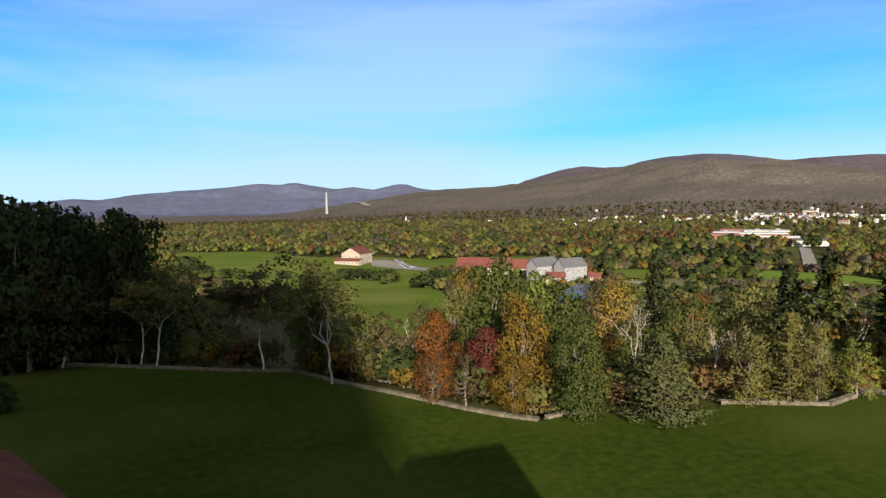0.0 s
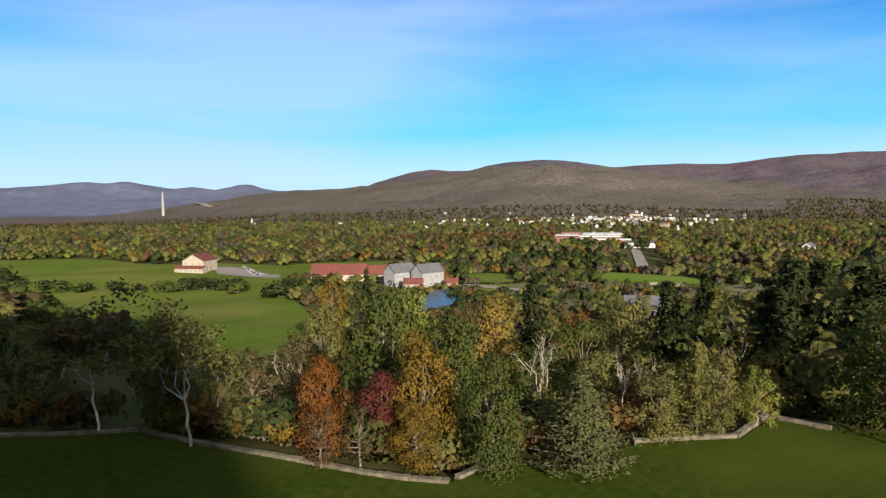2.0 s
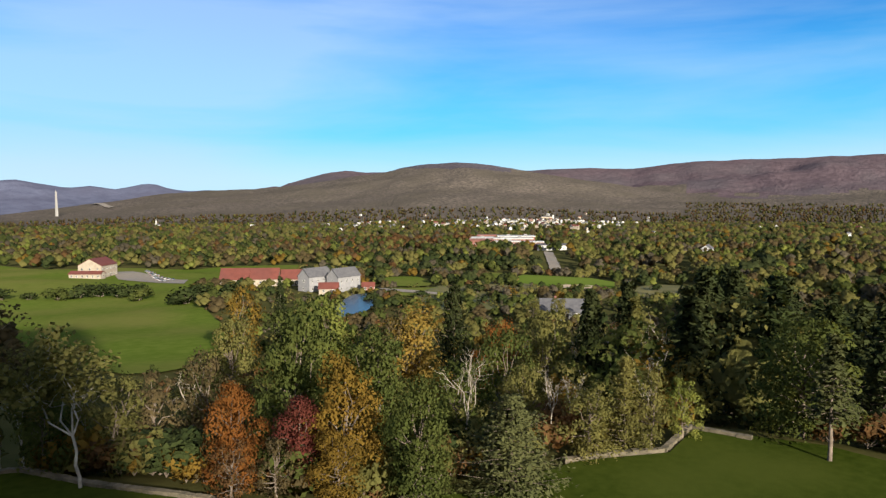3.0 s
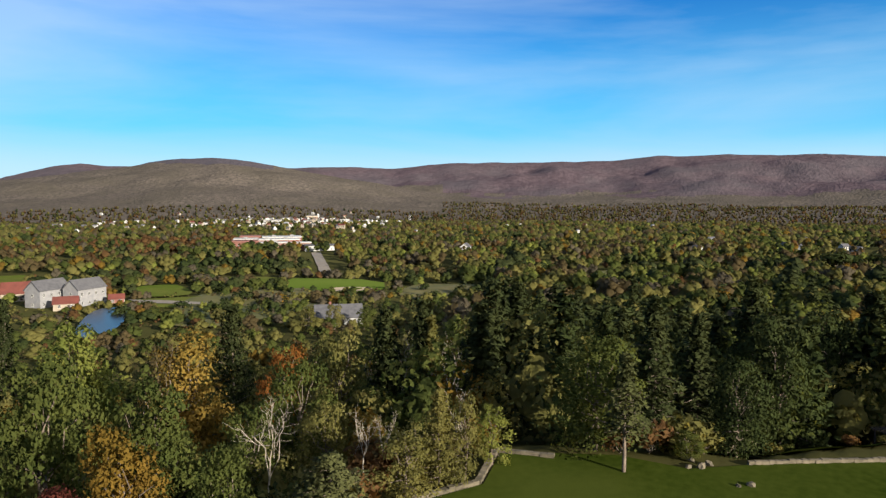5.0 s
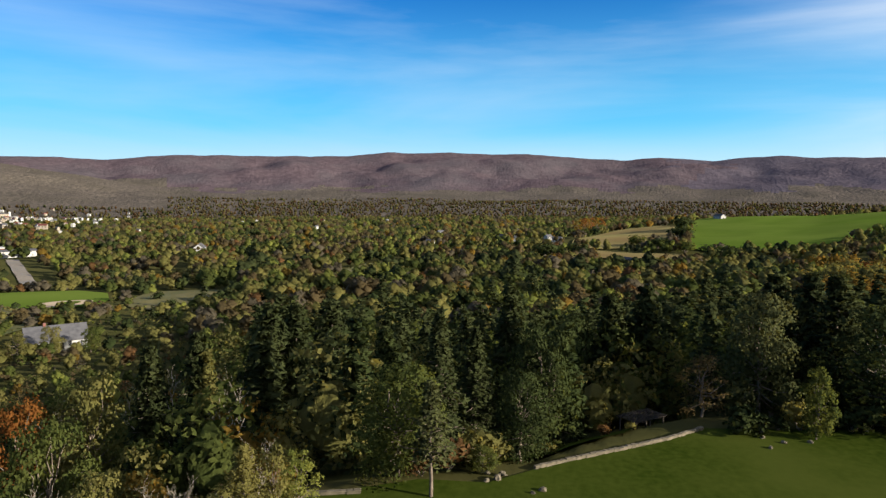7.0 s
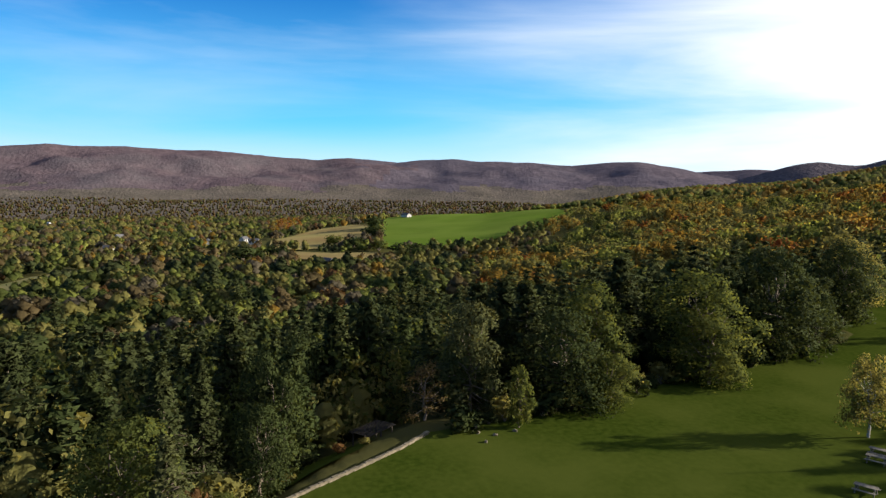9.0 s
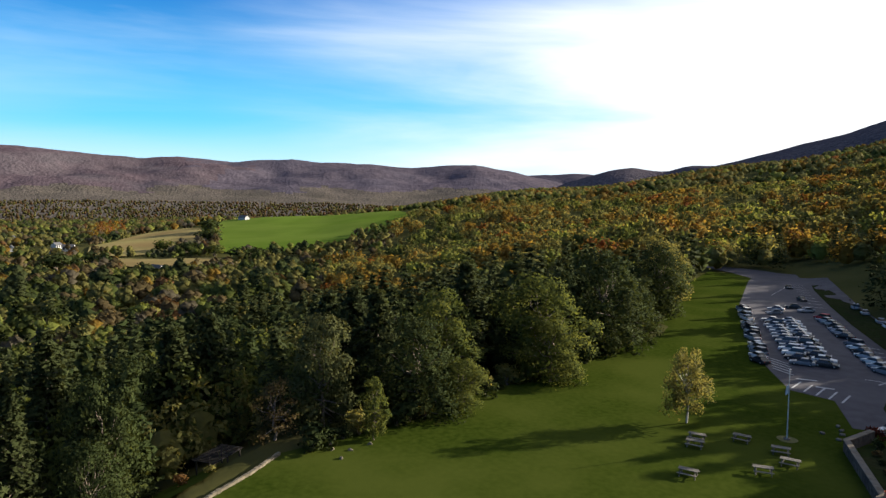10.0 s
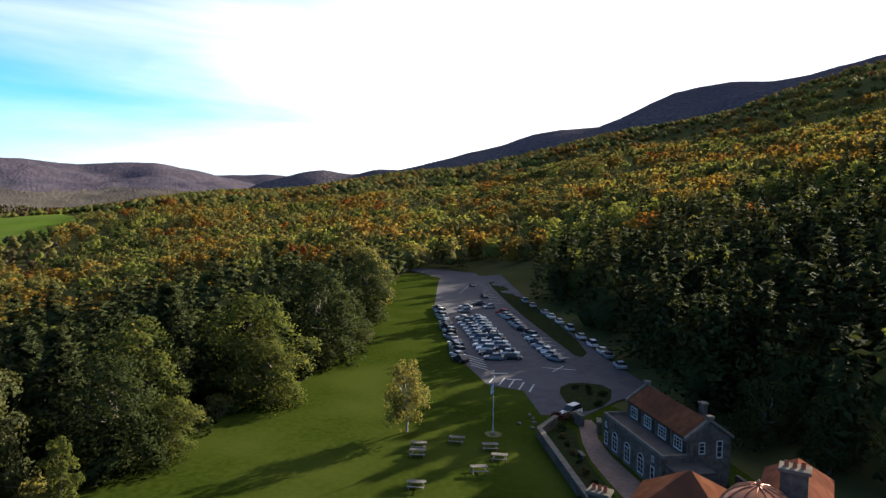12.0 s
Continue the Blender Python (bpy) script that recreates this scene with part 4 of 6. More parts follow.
def mixed(g, n, shares, x=None, y=None, size=70):
    """A leaf colour for each tree in the given shares; with places, neighbours tend to turn alike."""
    names = sorted(shares, key=("pine", "dark", "green", "lime", "olive", "yellow", "gold", "orange", "red", "rust", "brown", "grey").index)
    p = np.array([shares[k] for k in names], float)
    score = g.normal(size=n) * 0.55 if x is None else g.normal(size=n) * 0.30 + rough_land(x, y, size)
    u = (np.argsort(np.argsort(score)) + 0.5) / max(n, 1)
    return np.array([TINTS.index(k) for k in names])[np.minimum(np.searchsorted(np.cumsum(p / p.sum()), u), len(names) - 1)]


# ---- building helpers ----
def box(bm, x0, y0, z0, x1, y1, z1, bevel=0.0):
    v = [bm.verts.new((x, y, z)) for z in (z0, z1) for x, y in ((x0, y0), (x1, y0), (x1, y1), (x0, y1))]
    fs = [bm.faces.new([v[i] for i in q]) for q in ((3, 2, 1, 0), (4, 5, 6, 7), (0, 1, 5, 4), (1, 2, 6, 5), (2, 3, 7, 6), (3, 0, 4, 7))]
    if bevel:
        bmesh.ops.bevel(bm, geom=list({e for f in fs for e in f.edges}), offset=bevel, segments=1, affect="EDGES")


def boxes(*dims, bevel=0.0):
    bm = bmesh.new()
    for d in dims:
        box(bm, *d, bevel=bevel)
    return bm


def solid(points, faces):
    bm = bmesh.new()
    v = [bm.verts.new(p) for p in points]
    for f in faces:
        bm.faces.new([v[i] for i in f])
    bmesh.ops.recalc_face_normals(bm, faces=bm.faces[:])
    return bm


def gable_wall(w, d, h, r):
    """Walls of a house w long (x), d deep (y), h to the eaves, r to the ridge, with gable ends."""
    p = [(0, 0, -1.5), (w, 0, -1.5), (w, d, -1.5), (0, d, -1.5), (0, 0, h), (w, 0, h), (w, d, h), (0, d, h), (0, d / 2, r), (w, d / 2, r)]
    return solid(p, [(0, 1, 5, 4), (2, 3, 7, 6), (1, 2, 6, 9, 5), (3, 0, 4, 8, 7), (4, 5, 9, 8), (6, 7, 8, 9)])


def gable_roof(w, d, h, r, over=0.4, thick=0.22):
    """Two slabs that meet at the ridge."""
    k = (r - h) / (d / 2)
    e = h - over * k
    p = []
    for x in (-over, w + over):
        p += [(x, -over, e + 0.04), (x, d / 2, r + 0.04), (x, d + over, e + 0.04), (x, d + over, e + thick + 0.04), (x, d / 2, r + thick + 0.04), (x, -over, e + thick + 0.04)]
    return solid(p, [(0, 1, 7, 6), (1, 2, 8, 7), (2, 3, 9, 8), (3, 4, 10, 9), (4, 5, 11, 10), (5, 0, 6, 11), (5, 4, 1, 0), (4, 3, 2, 1), (6, 7, 10, 11), (7, 8, 9, 10)])


def hip_roof(w, d, h, r, over=0.5, thick=0.2):
    m = min(w, d) / 2
    ridge = ((m, d / 2), (w - m, d / 2)) if w >= d else ((w / 2, m), (w / 2, d - m))
    p = [(-over, -over, h), (w + over, -over, h), (w + over, d + over, h), (-over, d + over, h)]
    p += [(x, y, z + thick) for x, y, z in p]
    p += [(ridge[0][0], ridge[0][1], r), (ridge[1][0], ridge[1][1], r)]
    sides = [(4, 5, 9, 8), (5, 6, 9), (6, 7, 8, 9), (7, 4, 8)] if w >= d else [(4, 5, 8), (5, 6, 9, 8), (6, 7, 9), (7, 4, 8, 9)]
    return solid(p, [(3, 2, 1, 0), (0, 1, 5, 4), (1, 2, 6, 5), (2, 3, 7, 6), (3, 0, 4, 7)] + sides)


PAINT = material("white_paint", ((0.29, 0.285, 0.27), (0.38, 0.375, 0.355)), 0.7, 0.6, bump=0.01, mottle=(0.2, (0.31, 0.30, 0.28), 0.5), spec=0.15)
CREAM = material("cream_siding", ((0.20, 0.170, 0.130), (0.265, 0.228, 0.178)), 0.8, 0.6, mottle=(0.15, (0.22, 0.19, 0.15), 0.5), spec=0.1)
GREYSIDING = material("grey_siding", ((0.145, 0.145, 0.15), (0.20, 0.20, 0.205)), 0.8, 0.6, mottle=(0.15, (0.17, 0.165, 0.16), 0.5), spec=0.1)
REDROOF = material("red_metal_roof", ((0.080, 0.026, 0.020), (0.115, 0.036, 0.027)), 0.7, 0.4, bump=0.02, mottle=(0.1, (0.075, 0.028, 0.024), 0.6), spec=0.15)
GREYROOF = material("grey_shingle_roof", ((0.056, 0.056, 0.062), (0.085, 0.085, 0.090)), 0.9, 0.8, bump=0.03, mottle=(0.12, (0.095, 0.094, 0.096), 0.5), spec=0.0)
TILE = material("clay_tile_roof", ((0.085, 0.034, 0.019), (0.130, 0.054, 0.031)), 0.9, 1.2, 6, bump=0.05, bump_scale=8, random_ob=0.2, mottle=(0.35, (0.060, 0.028, 0.019), 0.7), spec=0.0)
TILEPIECE = material("clay_tile", ((0.270, 0.085, 0.042), (0.400, 0.140, 0.066)), 0.85, 1.2, 6, islands=0.35, mottle=(0.35, (0.20, 0.080, 0.05), 0.6))
GRANITE = material("grey_stone", ((0.062, 0.050, 0.040), (0.130, 0.108, 0.088)), 0.9, 2.2, 6, bump=0.06, bump_scale=5, mottle=(0.5, (0.045, 0.041, 0.038), 0.6), spec=0.0)
COPING = material("pale_coping_stone", ((0.086, 0.073, 0.058), (0.150, 0.128, 0.102)), 0.9, 1.5, bump=0.03, mottle=(0.6, (0.12, 0.112, 0.098), 0.6), spec=0.0)
TARROOF = material("flat_tar_roof", ((0.040, 0.036, 0.034), (0.064, 0.058, 0.054)), 0.95, 0.7, bump=0.02, mottle=(0.25, (0.078, 0.070, 0.062), 0.5), spec=0.05)
COPPER = material("copper_dome", ((0.330, 0.120, 0.062), (0.460, 0.190, 0.105)), 0.42, 1.5, bump=0.02, metal=0.6, mottle=(0.7, (0.20, 0.080, 0.050), 0.6))
BRICKRED = material("red_brick", ((0.120, 0.052, 0.040), (0.170, 0.075, 0.058)), 0.9, 0.8, bump=0.02, mottle=(0.1, (0.11, 0.05, 0.04), 0.5))
PAVERS = material("brick_paving", ((0.110, 0.075, 0.060), (0.165, 0.112, 0.090)), 0.9, 2.0, bump=0.02, mottle=(0.3, (0.09, 0.068, 0.056), 0.6), spec=0.1)
WOOD = material("weathered_wood", ((0.090, 0.080, 0.066), (0.155, 0.140, 0.116)), 0.85, 2.5, bump=0.02, random_ob=0.15, spec=0.1)
DARKWOOD = material("dark_stained_wood", ((0.024, 0.020, 0.017), (0.045, 0.038, 0.031)), 0.9, 2.5, bump=0.02, spec=0.1)
GLASS = material("window_glass", ((0.012, 0.014, 0.017), (0.020, 0.023, 0.028)), 0.10, 0.6, spec=0.35)
RUBBER = material("tyre_rubber", ((0.012, 0.012, 0.012), (0.022, 0.022, 0.022)), 0.9, 4.0)
ALLOY = material("wheel_alloy", ((0.35, 0.35, 0.36), (0.50, 0.50, 0.51)), 0.35, 4.0, metal=0.9)
LAMP = material("lamp_lens", ((0.62, 0.62, 0.58), (0.75, 0.75, 0.72)), 0.1, 4.0, spec=0.7)
REDLAMP = material("red_lens", ((0.22, 0.010, 0.010), (0.30, 0.016, 0.014)), 0.15, 4.0, spec=0.7)
WATER = material("pond_water", ((0.010, 0.013, 0.016), (0.016, 0.020, 0.024)), 0.22, 0.05, bump=0.03, bump_scale=0.6, spec=0.14)
ROOFRED = material("faded_red_roof", ((0.150, 0.070, 0.058), (0.200, 0.100, 0.082)), 0.9, 0.3, mottle=(0.08, (0.12, 0.06, 0.05), 0.6), spec=0.1)
SAND = material("infield_sand", ((0.330, 0.245, 0.150), (0.420, 0.315, 0.200)), 0.95, 0.3, mottle=(0.05, (0.28, 0.21, 0.13), 0.5))
GRAVEL = material("pale_gravel", ((0.160, 0.138, 0.112), (0.215, 0.188, 0.152)), 0.95, 0.4, bump=0.03, mottle=(0.05, (0.14, 0.135, 0.125), 0.5), spec=0.05)
LINE = material("white_road_paint", ((0.22, 0.22, 0.22), (0.34, 0.34, 0.335)), 0.85, 1.5, spec=0.1)
CLOTH = material("flag_cloth", ((0.34, 0.32, 0.32), (0.48, 0.46, 0.45)), 0.8, 2.0)
OBELISK = material("limestone", ((0.20, 0.195, 0.185), (0.27, 0.262, 0.25)), 0.9, 0.1, mottle=(0.05, (0.18, 0.175, 0.165), 0.5))


def window(parent, x, y, z, w, h, facing, bars=1, arched=False, frame_mat=None):
    """A window set 3 cm proud of a wall in its house's own axes; facing: 'y-' , 'y+', 'x-' or 'x+'. A frame with bars, and a pane."""
    frame_mat = frame_mat or PAINT
    root = new("window")
    root.parent = parent
    turn = {"y-": 0, "y+": 180, "x-": -90, "x+": 90}[facing]
    root.matrix_basis = pose(x, y, z, 0, 0, turn)
    t = 0.09
    bm = bmesh.new()
    for d in ((-w / 2, -0.10, 0, -w / 2 + t, 0.05, h), (w / 2 - t, -0.10, 0, w / 2, 0.05, h), (-w / 2, -0.10, h - t, w / 2, 0.05, h), (-w / 2, -0.12, -0.06, w / 2, 0.05, t)):
        box(bm, *d)
    for k in range(bars):
        c = -w / 2 + w * (k + 1) / (bars + 1)
        box(bm, c - 0.03, -0.08, 0.0, c + 0.03, 0.04, h)
    for k in (1, 2):
        box(bm, -w / 2, -0.075, h * k / 3 - 0.025, w / 2, 0.04, h * k / 3 + 0.025)
    if arched:
        n = 9
        ring = [(math.cos(math.pi * i / (n - 1)), math.sin(math.pi * i / (n - 1))) for i in range(n)]
        v = [[bm.verts.new((c * (w / 2 - q), yy, h + s * (w / 2 - q) * 0.75)) for c, s in ring] for q, yy in ((0, -0.10), (0.1, -0.10), (0.1, 0.05), (0, 0.05))]
        for a in range(4):
            for i in range(n - 1):
                bm.faces.new((v[a][i], v[a][i + 1], v[(a + 1) % 4][i + 1], v[(a + 1) % 4][i]))
    part("window_frame", bm, frame_mat, root)
    pane = bmesh.new()
    box(pane, -w / 2 + 0.02, -0.045, 0.02, w / 2 - 0.02, 0.02, h - 0.02)
    if arched:
        ring = [(math.cos(math.pi * i / 8) * (w / 2 - .03), math.sin(math.pi * i / 8) * (w / 2 - .03) * 0.75) for i in range(9)]
        pane.faces.new([pane.verts.new((c, -0.045, h - 0.03 + s)) for c, s in reversed(ring)])
    part("pane", pane, GLASS, root)
    return root


def plain_window(parent, x, y, z, w, h, facing):
    """A far window in one piece: a raised frame round a dark recessed pane."""
    bm = boxes((-w / 2, -0.05, 0, w / 2, 0.04, h))
    return part("window", bm, GLASS, parent, at=pose(x, y, z, 0, 0, {"y-": 0, "y+": 180, "x-": -90, "x+": 90}[facing]))


def house(name, label, x, y, turn, w, d, h, r, wall, roof, storeys=1, gap=3.2, category="house", z=None, back=True, chimney=False, far=False):
    """A gabled house with windows on its sides and gable ends."""
    root = new(name)
    z = float(min(ground(x, y), ground(x + 6, y + 6), ground(x - 6, y - 6))) + 0.3 if z is None else z
    root.matrix_basis = pose(x, y, z, 0, 0, turn) @ Matrix.Translation((-w / 2, -d / 2, 0))
    part("wall", gable_wall(w, d, h, r), wall, root)
    part("roof", gable_roof(w, d, h, r), roof, root)
    n = max(2, int(w / gap))
    if far:
        for k in range(3):
            plain_window(root, w * (k + 0.5) / 3, 0, h * 0.35, 1.6, 2.4, "y-")
            plain_window(root, w * (k + 0.5) / 3, d, h * 0.35, 1.6, 2.4, "y+")
        storeys = 0
    for s in range(storeys):
        zz = 0.9 + s * (h / storeys)
        for k in range(n):
            for yy, f in ((0, "y-"), (d, "y+"))[: 2 if back else 1]:
                window(root, w * (k + 0.5) / n, yy, zz, 1.1, 1.4, f)
        for xx, f in ((0, "x-"), (w, "x+")):
            for k in range(max(1, int(d / 4.5))):
                window(root, xx, d * (k + 0.5) / max(1, int(d / 4.5)), zz, 1.1, 1.4, f)
    door = part("door", boxes((w * 0.5 + 0.7, -0.06, 0, w * 0.5 + 1.7, 0.05, 2.1)), DARKWOOD, root)
    if chimney:
        part("chimney", boxes((w * 0.3, d / 2 - 0.4, r - 0.8, w * 0.3 + 0.8, d / 2 + 0.4, r + 1.1)), BRICKRED, root)
    room = 20 if far else 5
    CLEAR.append([(x + sx * (w / 2 + room), y + sy * (d / 2 + room)) for sx, sy in ((-1, -1), (1, -1), (1, 1), (-1, 1))])
    return tagged(root, label, category)


# ---- the stone mansion: a great roof below the start of the flight, a copper dome, and a wing with a flat-roofed front ----
def mansion():
    root = new("stone_mansion")
    root.matrix_basis = pose(0, 0, 0)
    z0 = -0.6
    # body under the roofs: (x0, y0, x1, y1, eaves, ridge)
    blocks = ((1.8, -40, 5.8, -28.6, 7.2, 9.6), (-12.5, -34, 0.2, -24.5, 3.6, 5.2), (6.6, -33.6, 14.4, -26.0, 6.4, 10.0), (-30, -30, -12.8, 4.0, 8.6, 12.6))
    for x0, y0, x1, y1, e, r in blocks:
        part("wall", boxes((x0, y0, z0, x1, y1, e)), GRANITE, root)
        roof = part("roof", hip_roof(x1 - x0, y1 - y0, e, r, 0.55), TILE, root, at=Matrix.Translation((x0, y0, 0)))
        n = int((x1 - x0) / 3.4)
        for k in range(n):
            for zz in (1.0, 4.6):
                window(root, x0 + (x1 - x0) * (k + 0.5) / n, y1, zz, 1.2, 2.0, "y+")
    # the skewed west pavilion
    m = Matrix.Translation((-14.6, 18.6, 0)) @ Matrix.Rotation(radians(-61.3), 4, "Z")
    part("wall", boxes((0, -10, z0, 13, 0, 8.4)), GRANITE, root, at=m)
    part("roof", hip_roof(13, 10, 8.404, 11.4, 0.55), TILE, root, at=m @ Matrix.Translation((0, -10, 0)))
    # the two north ranges whose roofs shade the lawn: a gabled one and a longer hipped one
    part("wall", gable_wall(6.2, 8.0, 9.2, 11.3), GRANITE, root, at=pose(-5.6, -6.8, 0))
    part("roof", gable_roof(6.2, 8.0, 9.2, 11.3, 0.25), TILE, root, at=pose(-5.6, -6.8, 0))
    part("wall", boxes((-17.0, -5.0, z0, -5.604, 6.6, 8.9)), GRANITE, root)
    part("roof", hip_roof(11.396, 11.6, 8.904, 11.7, 0.4), TILE, root, at=pose(-17.0, -5.0, 0))
    part("wall", boxes((-12.4, -20.6, z0, 9.0, -7.6, 8.2)), GRANITE, root)
    part("roof", hip_roof(21.4, 13.0, 8.204, 10.6, 0.4), TILE, root, at=pose(-12.4, -20.6, 0))
    for x, y in ((-4.0, 1.2), (-1.0, 1.2), (-15.6, 6.6), (-12.3, 6.6), (-9.0, 6.6)):
        for zz in (1.0, 4.6):
            window(root, x, y, zz, 1.2, 2.0, "y+")
    # copper dome with ribs and a finial
    n, rings = 24, 9
    bm = bmesh.new()
    loops = [[bm.verts.new((2.5 * math.cos(6.2832 * i / n) * math.cos(k / rings * 1.5), 2.5 * math.sin(6.2832 * i / n) * math.cos(k / rings * 1.5), 2.3 * math.sin(k / rings * 1.5))) for i in range(n)] for k in range(rings + 1)]
    for k in range(rings):
        for i in range(n):
            bm.faces.new((loops[k][i], loops[k][(i + 1) % n], loops[k + 1][(i + 1) % n], loops[k + 1][i]))
    bm.faces.new(loops[-1])
    for f in bm.faces:
        f.smooth = True
    dome = part("dome", bm, COPPER, root, "ribbed copper dome catching the sun", at=pose(5.7, -27.0, 8.7))
    for i in range(12):
        a = 6.2832 * i / 12
        path = [(2.53 * math.cos(a) * math.cos(k / 8 * 1.5), 2.53 * math.sin(a) * math.cos(k / 8 * 1.5), 2.33 * math.sin(k / 8 * 1.5)) for k in range(9)]
        part("rib", raw_mesh("rib", *tube(path, np.full(9, 0.07), 5), (COPPER,)), None, dome)
    part("drum", boxes((-2.4, -2.4, -2.6, 2.4, 2.4, 0.0), bevel=0.5), GRANITE, dome)
    part("finial", raw_mesh("finial", *tube([(0, 0, 2.2), (0, 0, 2.45), (0, 0, 2.6), (0, 0, 2.8)], [0.22, 0.12, 0.2, 0.03], 8), (COPPER,)), None, dome)
    for x, y, z, w in ((15.6, -24.4, 9.4, 1.4), (3.7, -29.3, 12.0, 1.7), (-20, -4, 11.4, 1.6)):
        stack = part("chimney", boxes((x - w / 2, y - w * 0.36, z - 6.0, x + w / 2, y + w * 0.36, z - 0.3)), GRANITE, root)
        part("cap", boxes((x - w / 2 - 0.15, y - w * 0.36 - 0.15, z - 0.3, x + w / 2 + 0.15, y + w * 0.36 + 0.15, z - 0.05), bevel=0.04), COPING, stack, "pale weathered chimney cap")
        for k in (-0.3, 0.0, 0.3):
            part("chimney_pot", raw_mesh("chimney_pot", *tube([(x + k * w, y, z - 0.1), (x + k * w, y, z + 0.2), (x + k * w, y, z + 0.3)], [0.17, 0.14, 0.16], 8), (TILEPIECE,)), None, stack)
    tagged(root, "grey stone mansion with clay-tile roofs and a copper dome", "mansion")


mansion()


def wing():
    """Stone wing: flat-roofed front with arched windows, upper storey behind it under an orange tile gable roof."""
    root = new("stone_wing")
    L = 14.2
    # x along the front from its far end, y back from the front
    root.matrix_basis = Matrix.Translation((25.5, -57.6, 0)) @ Matrix(((-0.6585, -0.7526, 0, 0), (0.7526, -0.6585, 0, 0), (0, 0, 1, 0), (0, 0, 0, 1)))
    part("wall", boxes((0, 0, -0.5, L, 2.9, 3.7)), GRANITE, root)
    part("flat_roof", boxes((0.32, 0.32, 3.704, L - 0.32, 2.9, 3.76)), TARROOF, root)
    for d in ((0, 0, 3.704, L, 0.32, 4.1), (0, 0.324, 3.704, 0.32, 2.9, 4.1), (L - 0.32, 0.324, 3.704, L, 2.9, 4.1)):
        part("parapet", boxes(d, bevel=0.03), COPING, root)
    upper = part("upper_storey", gable_wall(L - 0.8, 5.0, 5.5, 7.2), GRANITE, root, at=Matrix.Translation((0.4, 2.904, 0)))
    part("roof", gable_roof(L - 0.8, 5.0, 5.5, 7.2, 0.12, 0.16), TILE, root, "orange clay-tile gable roof", at=Matrix.Translation((0.4, 2.904, 0)))
    for x in (0.22, L - 0.62):       # raised gable copings with a cap block
        p = [(0, -0.25, 5.35), (0.42, -0.25, 5.35), (0, 2.5, 7.3), (0.42, 2.5, 7.3), (0, 5.25, 5.35), (0.42, 5.25, 5.35)]
        p += [(a, b, c + 0.34) for a, b, c in p]
        part("gable_coping", solid(p, [(0, 1, 3, 2), (2, 3, 5, 4), (6, 8, 9, 7), (8, 10, 11, 9), (0, 2, 8, 6), (2, 4, 10, 8), (1, 7, 9, 3), (3, 9, 11, 5), (0, 6, 7, 1), (4, 5, 11, 10)]), COPING, root, at=Matrix.Translation((x, 2.904, 0)))
        part("cap", boxes((x - 0.14, 5.05, 7.55, x + 0.56, 5.75, 7.9), bevel=0.05), COPING, root, "pale stone block on the gable")
    stack = part("chimney", boxes((9.2, 7.0, 5.0, 9.9, 7.6, 7.7)), GRANITE, root)
    part("cap", boxes((9.08, 6.88, 7.7, 10.02, 7.72, 7.9), bevel=0.03), COPING, stack)
    for x in (3.4, 6.6, 9.8):
        window(root, x, 0, 0.5, 1.35, 1.7, "y-", 1, True)
        part("surround", boxes((x - 0.95, -0.04, 0.1, x - 0.72, 0.1, 2.3), (x + 0.72, -0.04, 0.1, x + 0.95, 0.1, 2.3), (x - 0.95, -0.07, 0.02, x + 0.95, 0.1, 0.28)), COPING, root)
    for x, z, h in ((1.0, 0.5, 1.5), (12.4, 0.3, 2.0)):
        window(root, x, 0, z, 0.8, h, "y-", 0)
    window(root, 1.0, 0, 2.6, 0.5, 0.6, "y-", 0); window(root, 12.4, 0, 2.8, 0.5, 0.6, "y-", 0)
    for k in range(4):
        c = 1.9 + 3.3 * k
        window(root, c + 0.4, 2.904, 3.95, 1.6, 1.25, "y-", 2)
        part("pilaster", boxes((c + 1.5, 2.78, 3.77, c + 1.95, 2.9, 5.4)), DARKWOOD, root)
        part("pilaster", boxes((c + 2.25, 2.80, 3.77, c + 2.6, 2.9, 5.4)), GRANITE, root)
    window(root, 13.8, 4.6, 3.9, 0.7, 1.2, "x+", 0); window(root, 13.8, 6.6, 3.4, 0.7, 1.8, "x+", 0)
    part("side_wing", boxes((L + 0.004, 0.4, -0.5, L + 2.6, 4.2, 3.0)), GRANITE, root)
    part("side_roof", boxes((L + 0.004, 0.3, 3.004, L + 2.7, 4.3, 3.2)), TARROOF, root)
    part("garden_wall", boxes((L + 0.1, 8.2, -0.5, L + 4.0, 8.6, 1.6)), GRANITE, root)
    tagged(root, "grey stone wing with arched windows and an orange tile roof", "building")


wing()


# ---- terrace in front of the wing ----
def run(name, pts, mat, high, thick, label, cap=None, category="wall", z=0.0):
    """A wall along a line, with coping stones of its own."""
    root = new(name)
    for (ax, ay), (bx, by) in zip(pts, pts[1:]):
        n = math.hypot(bx - ax, by - ay)
        m = pose(ax, ay, z, 0, 0, math.degrees(math.atan2(by - ay, bx - ax)))
        part("wall", boxes((0, -thick / 2, -0.4, n, thick / 2, high)), mat, root, at=m)
        if cap:
            k = max(1, int(n / 1.2))
            piece = bpy.data.meshes.new("coping_stone")
            bm = boxes((0.015, -thick / 2 - 0.07, high + 0.002, n / k - 0.015, thick / 2 + 0.07, high + 0.13), bevel=0.025)
            bm.to_mesh(piece); bm.free()
            piece.materials.append(cap)
            for i in range(k):
                part("coping_stone", piece, None, root, at=m @ Matrix.Translation((n / k * i, 0, 0)))
    return tagged(root, label, category)


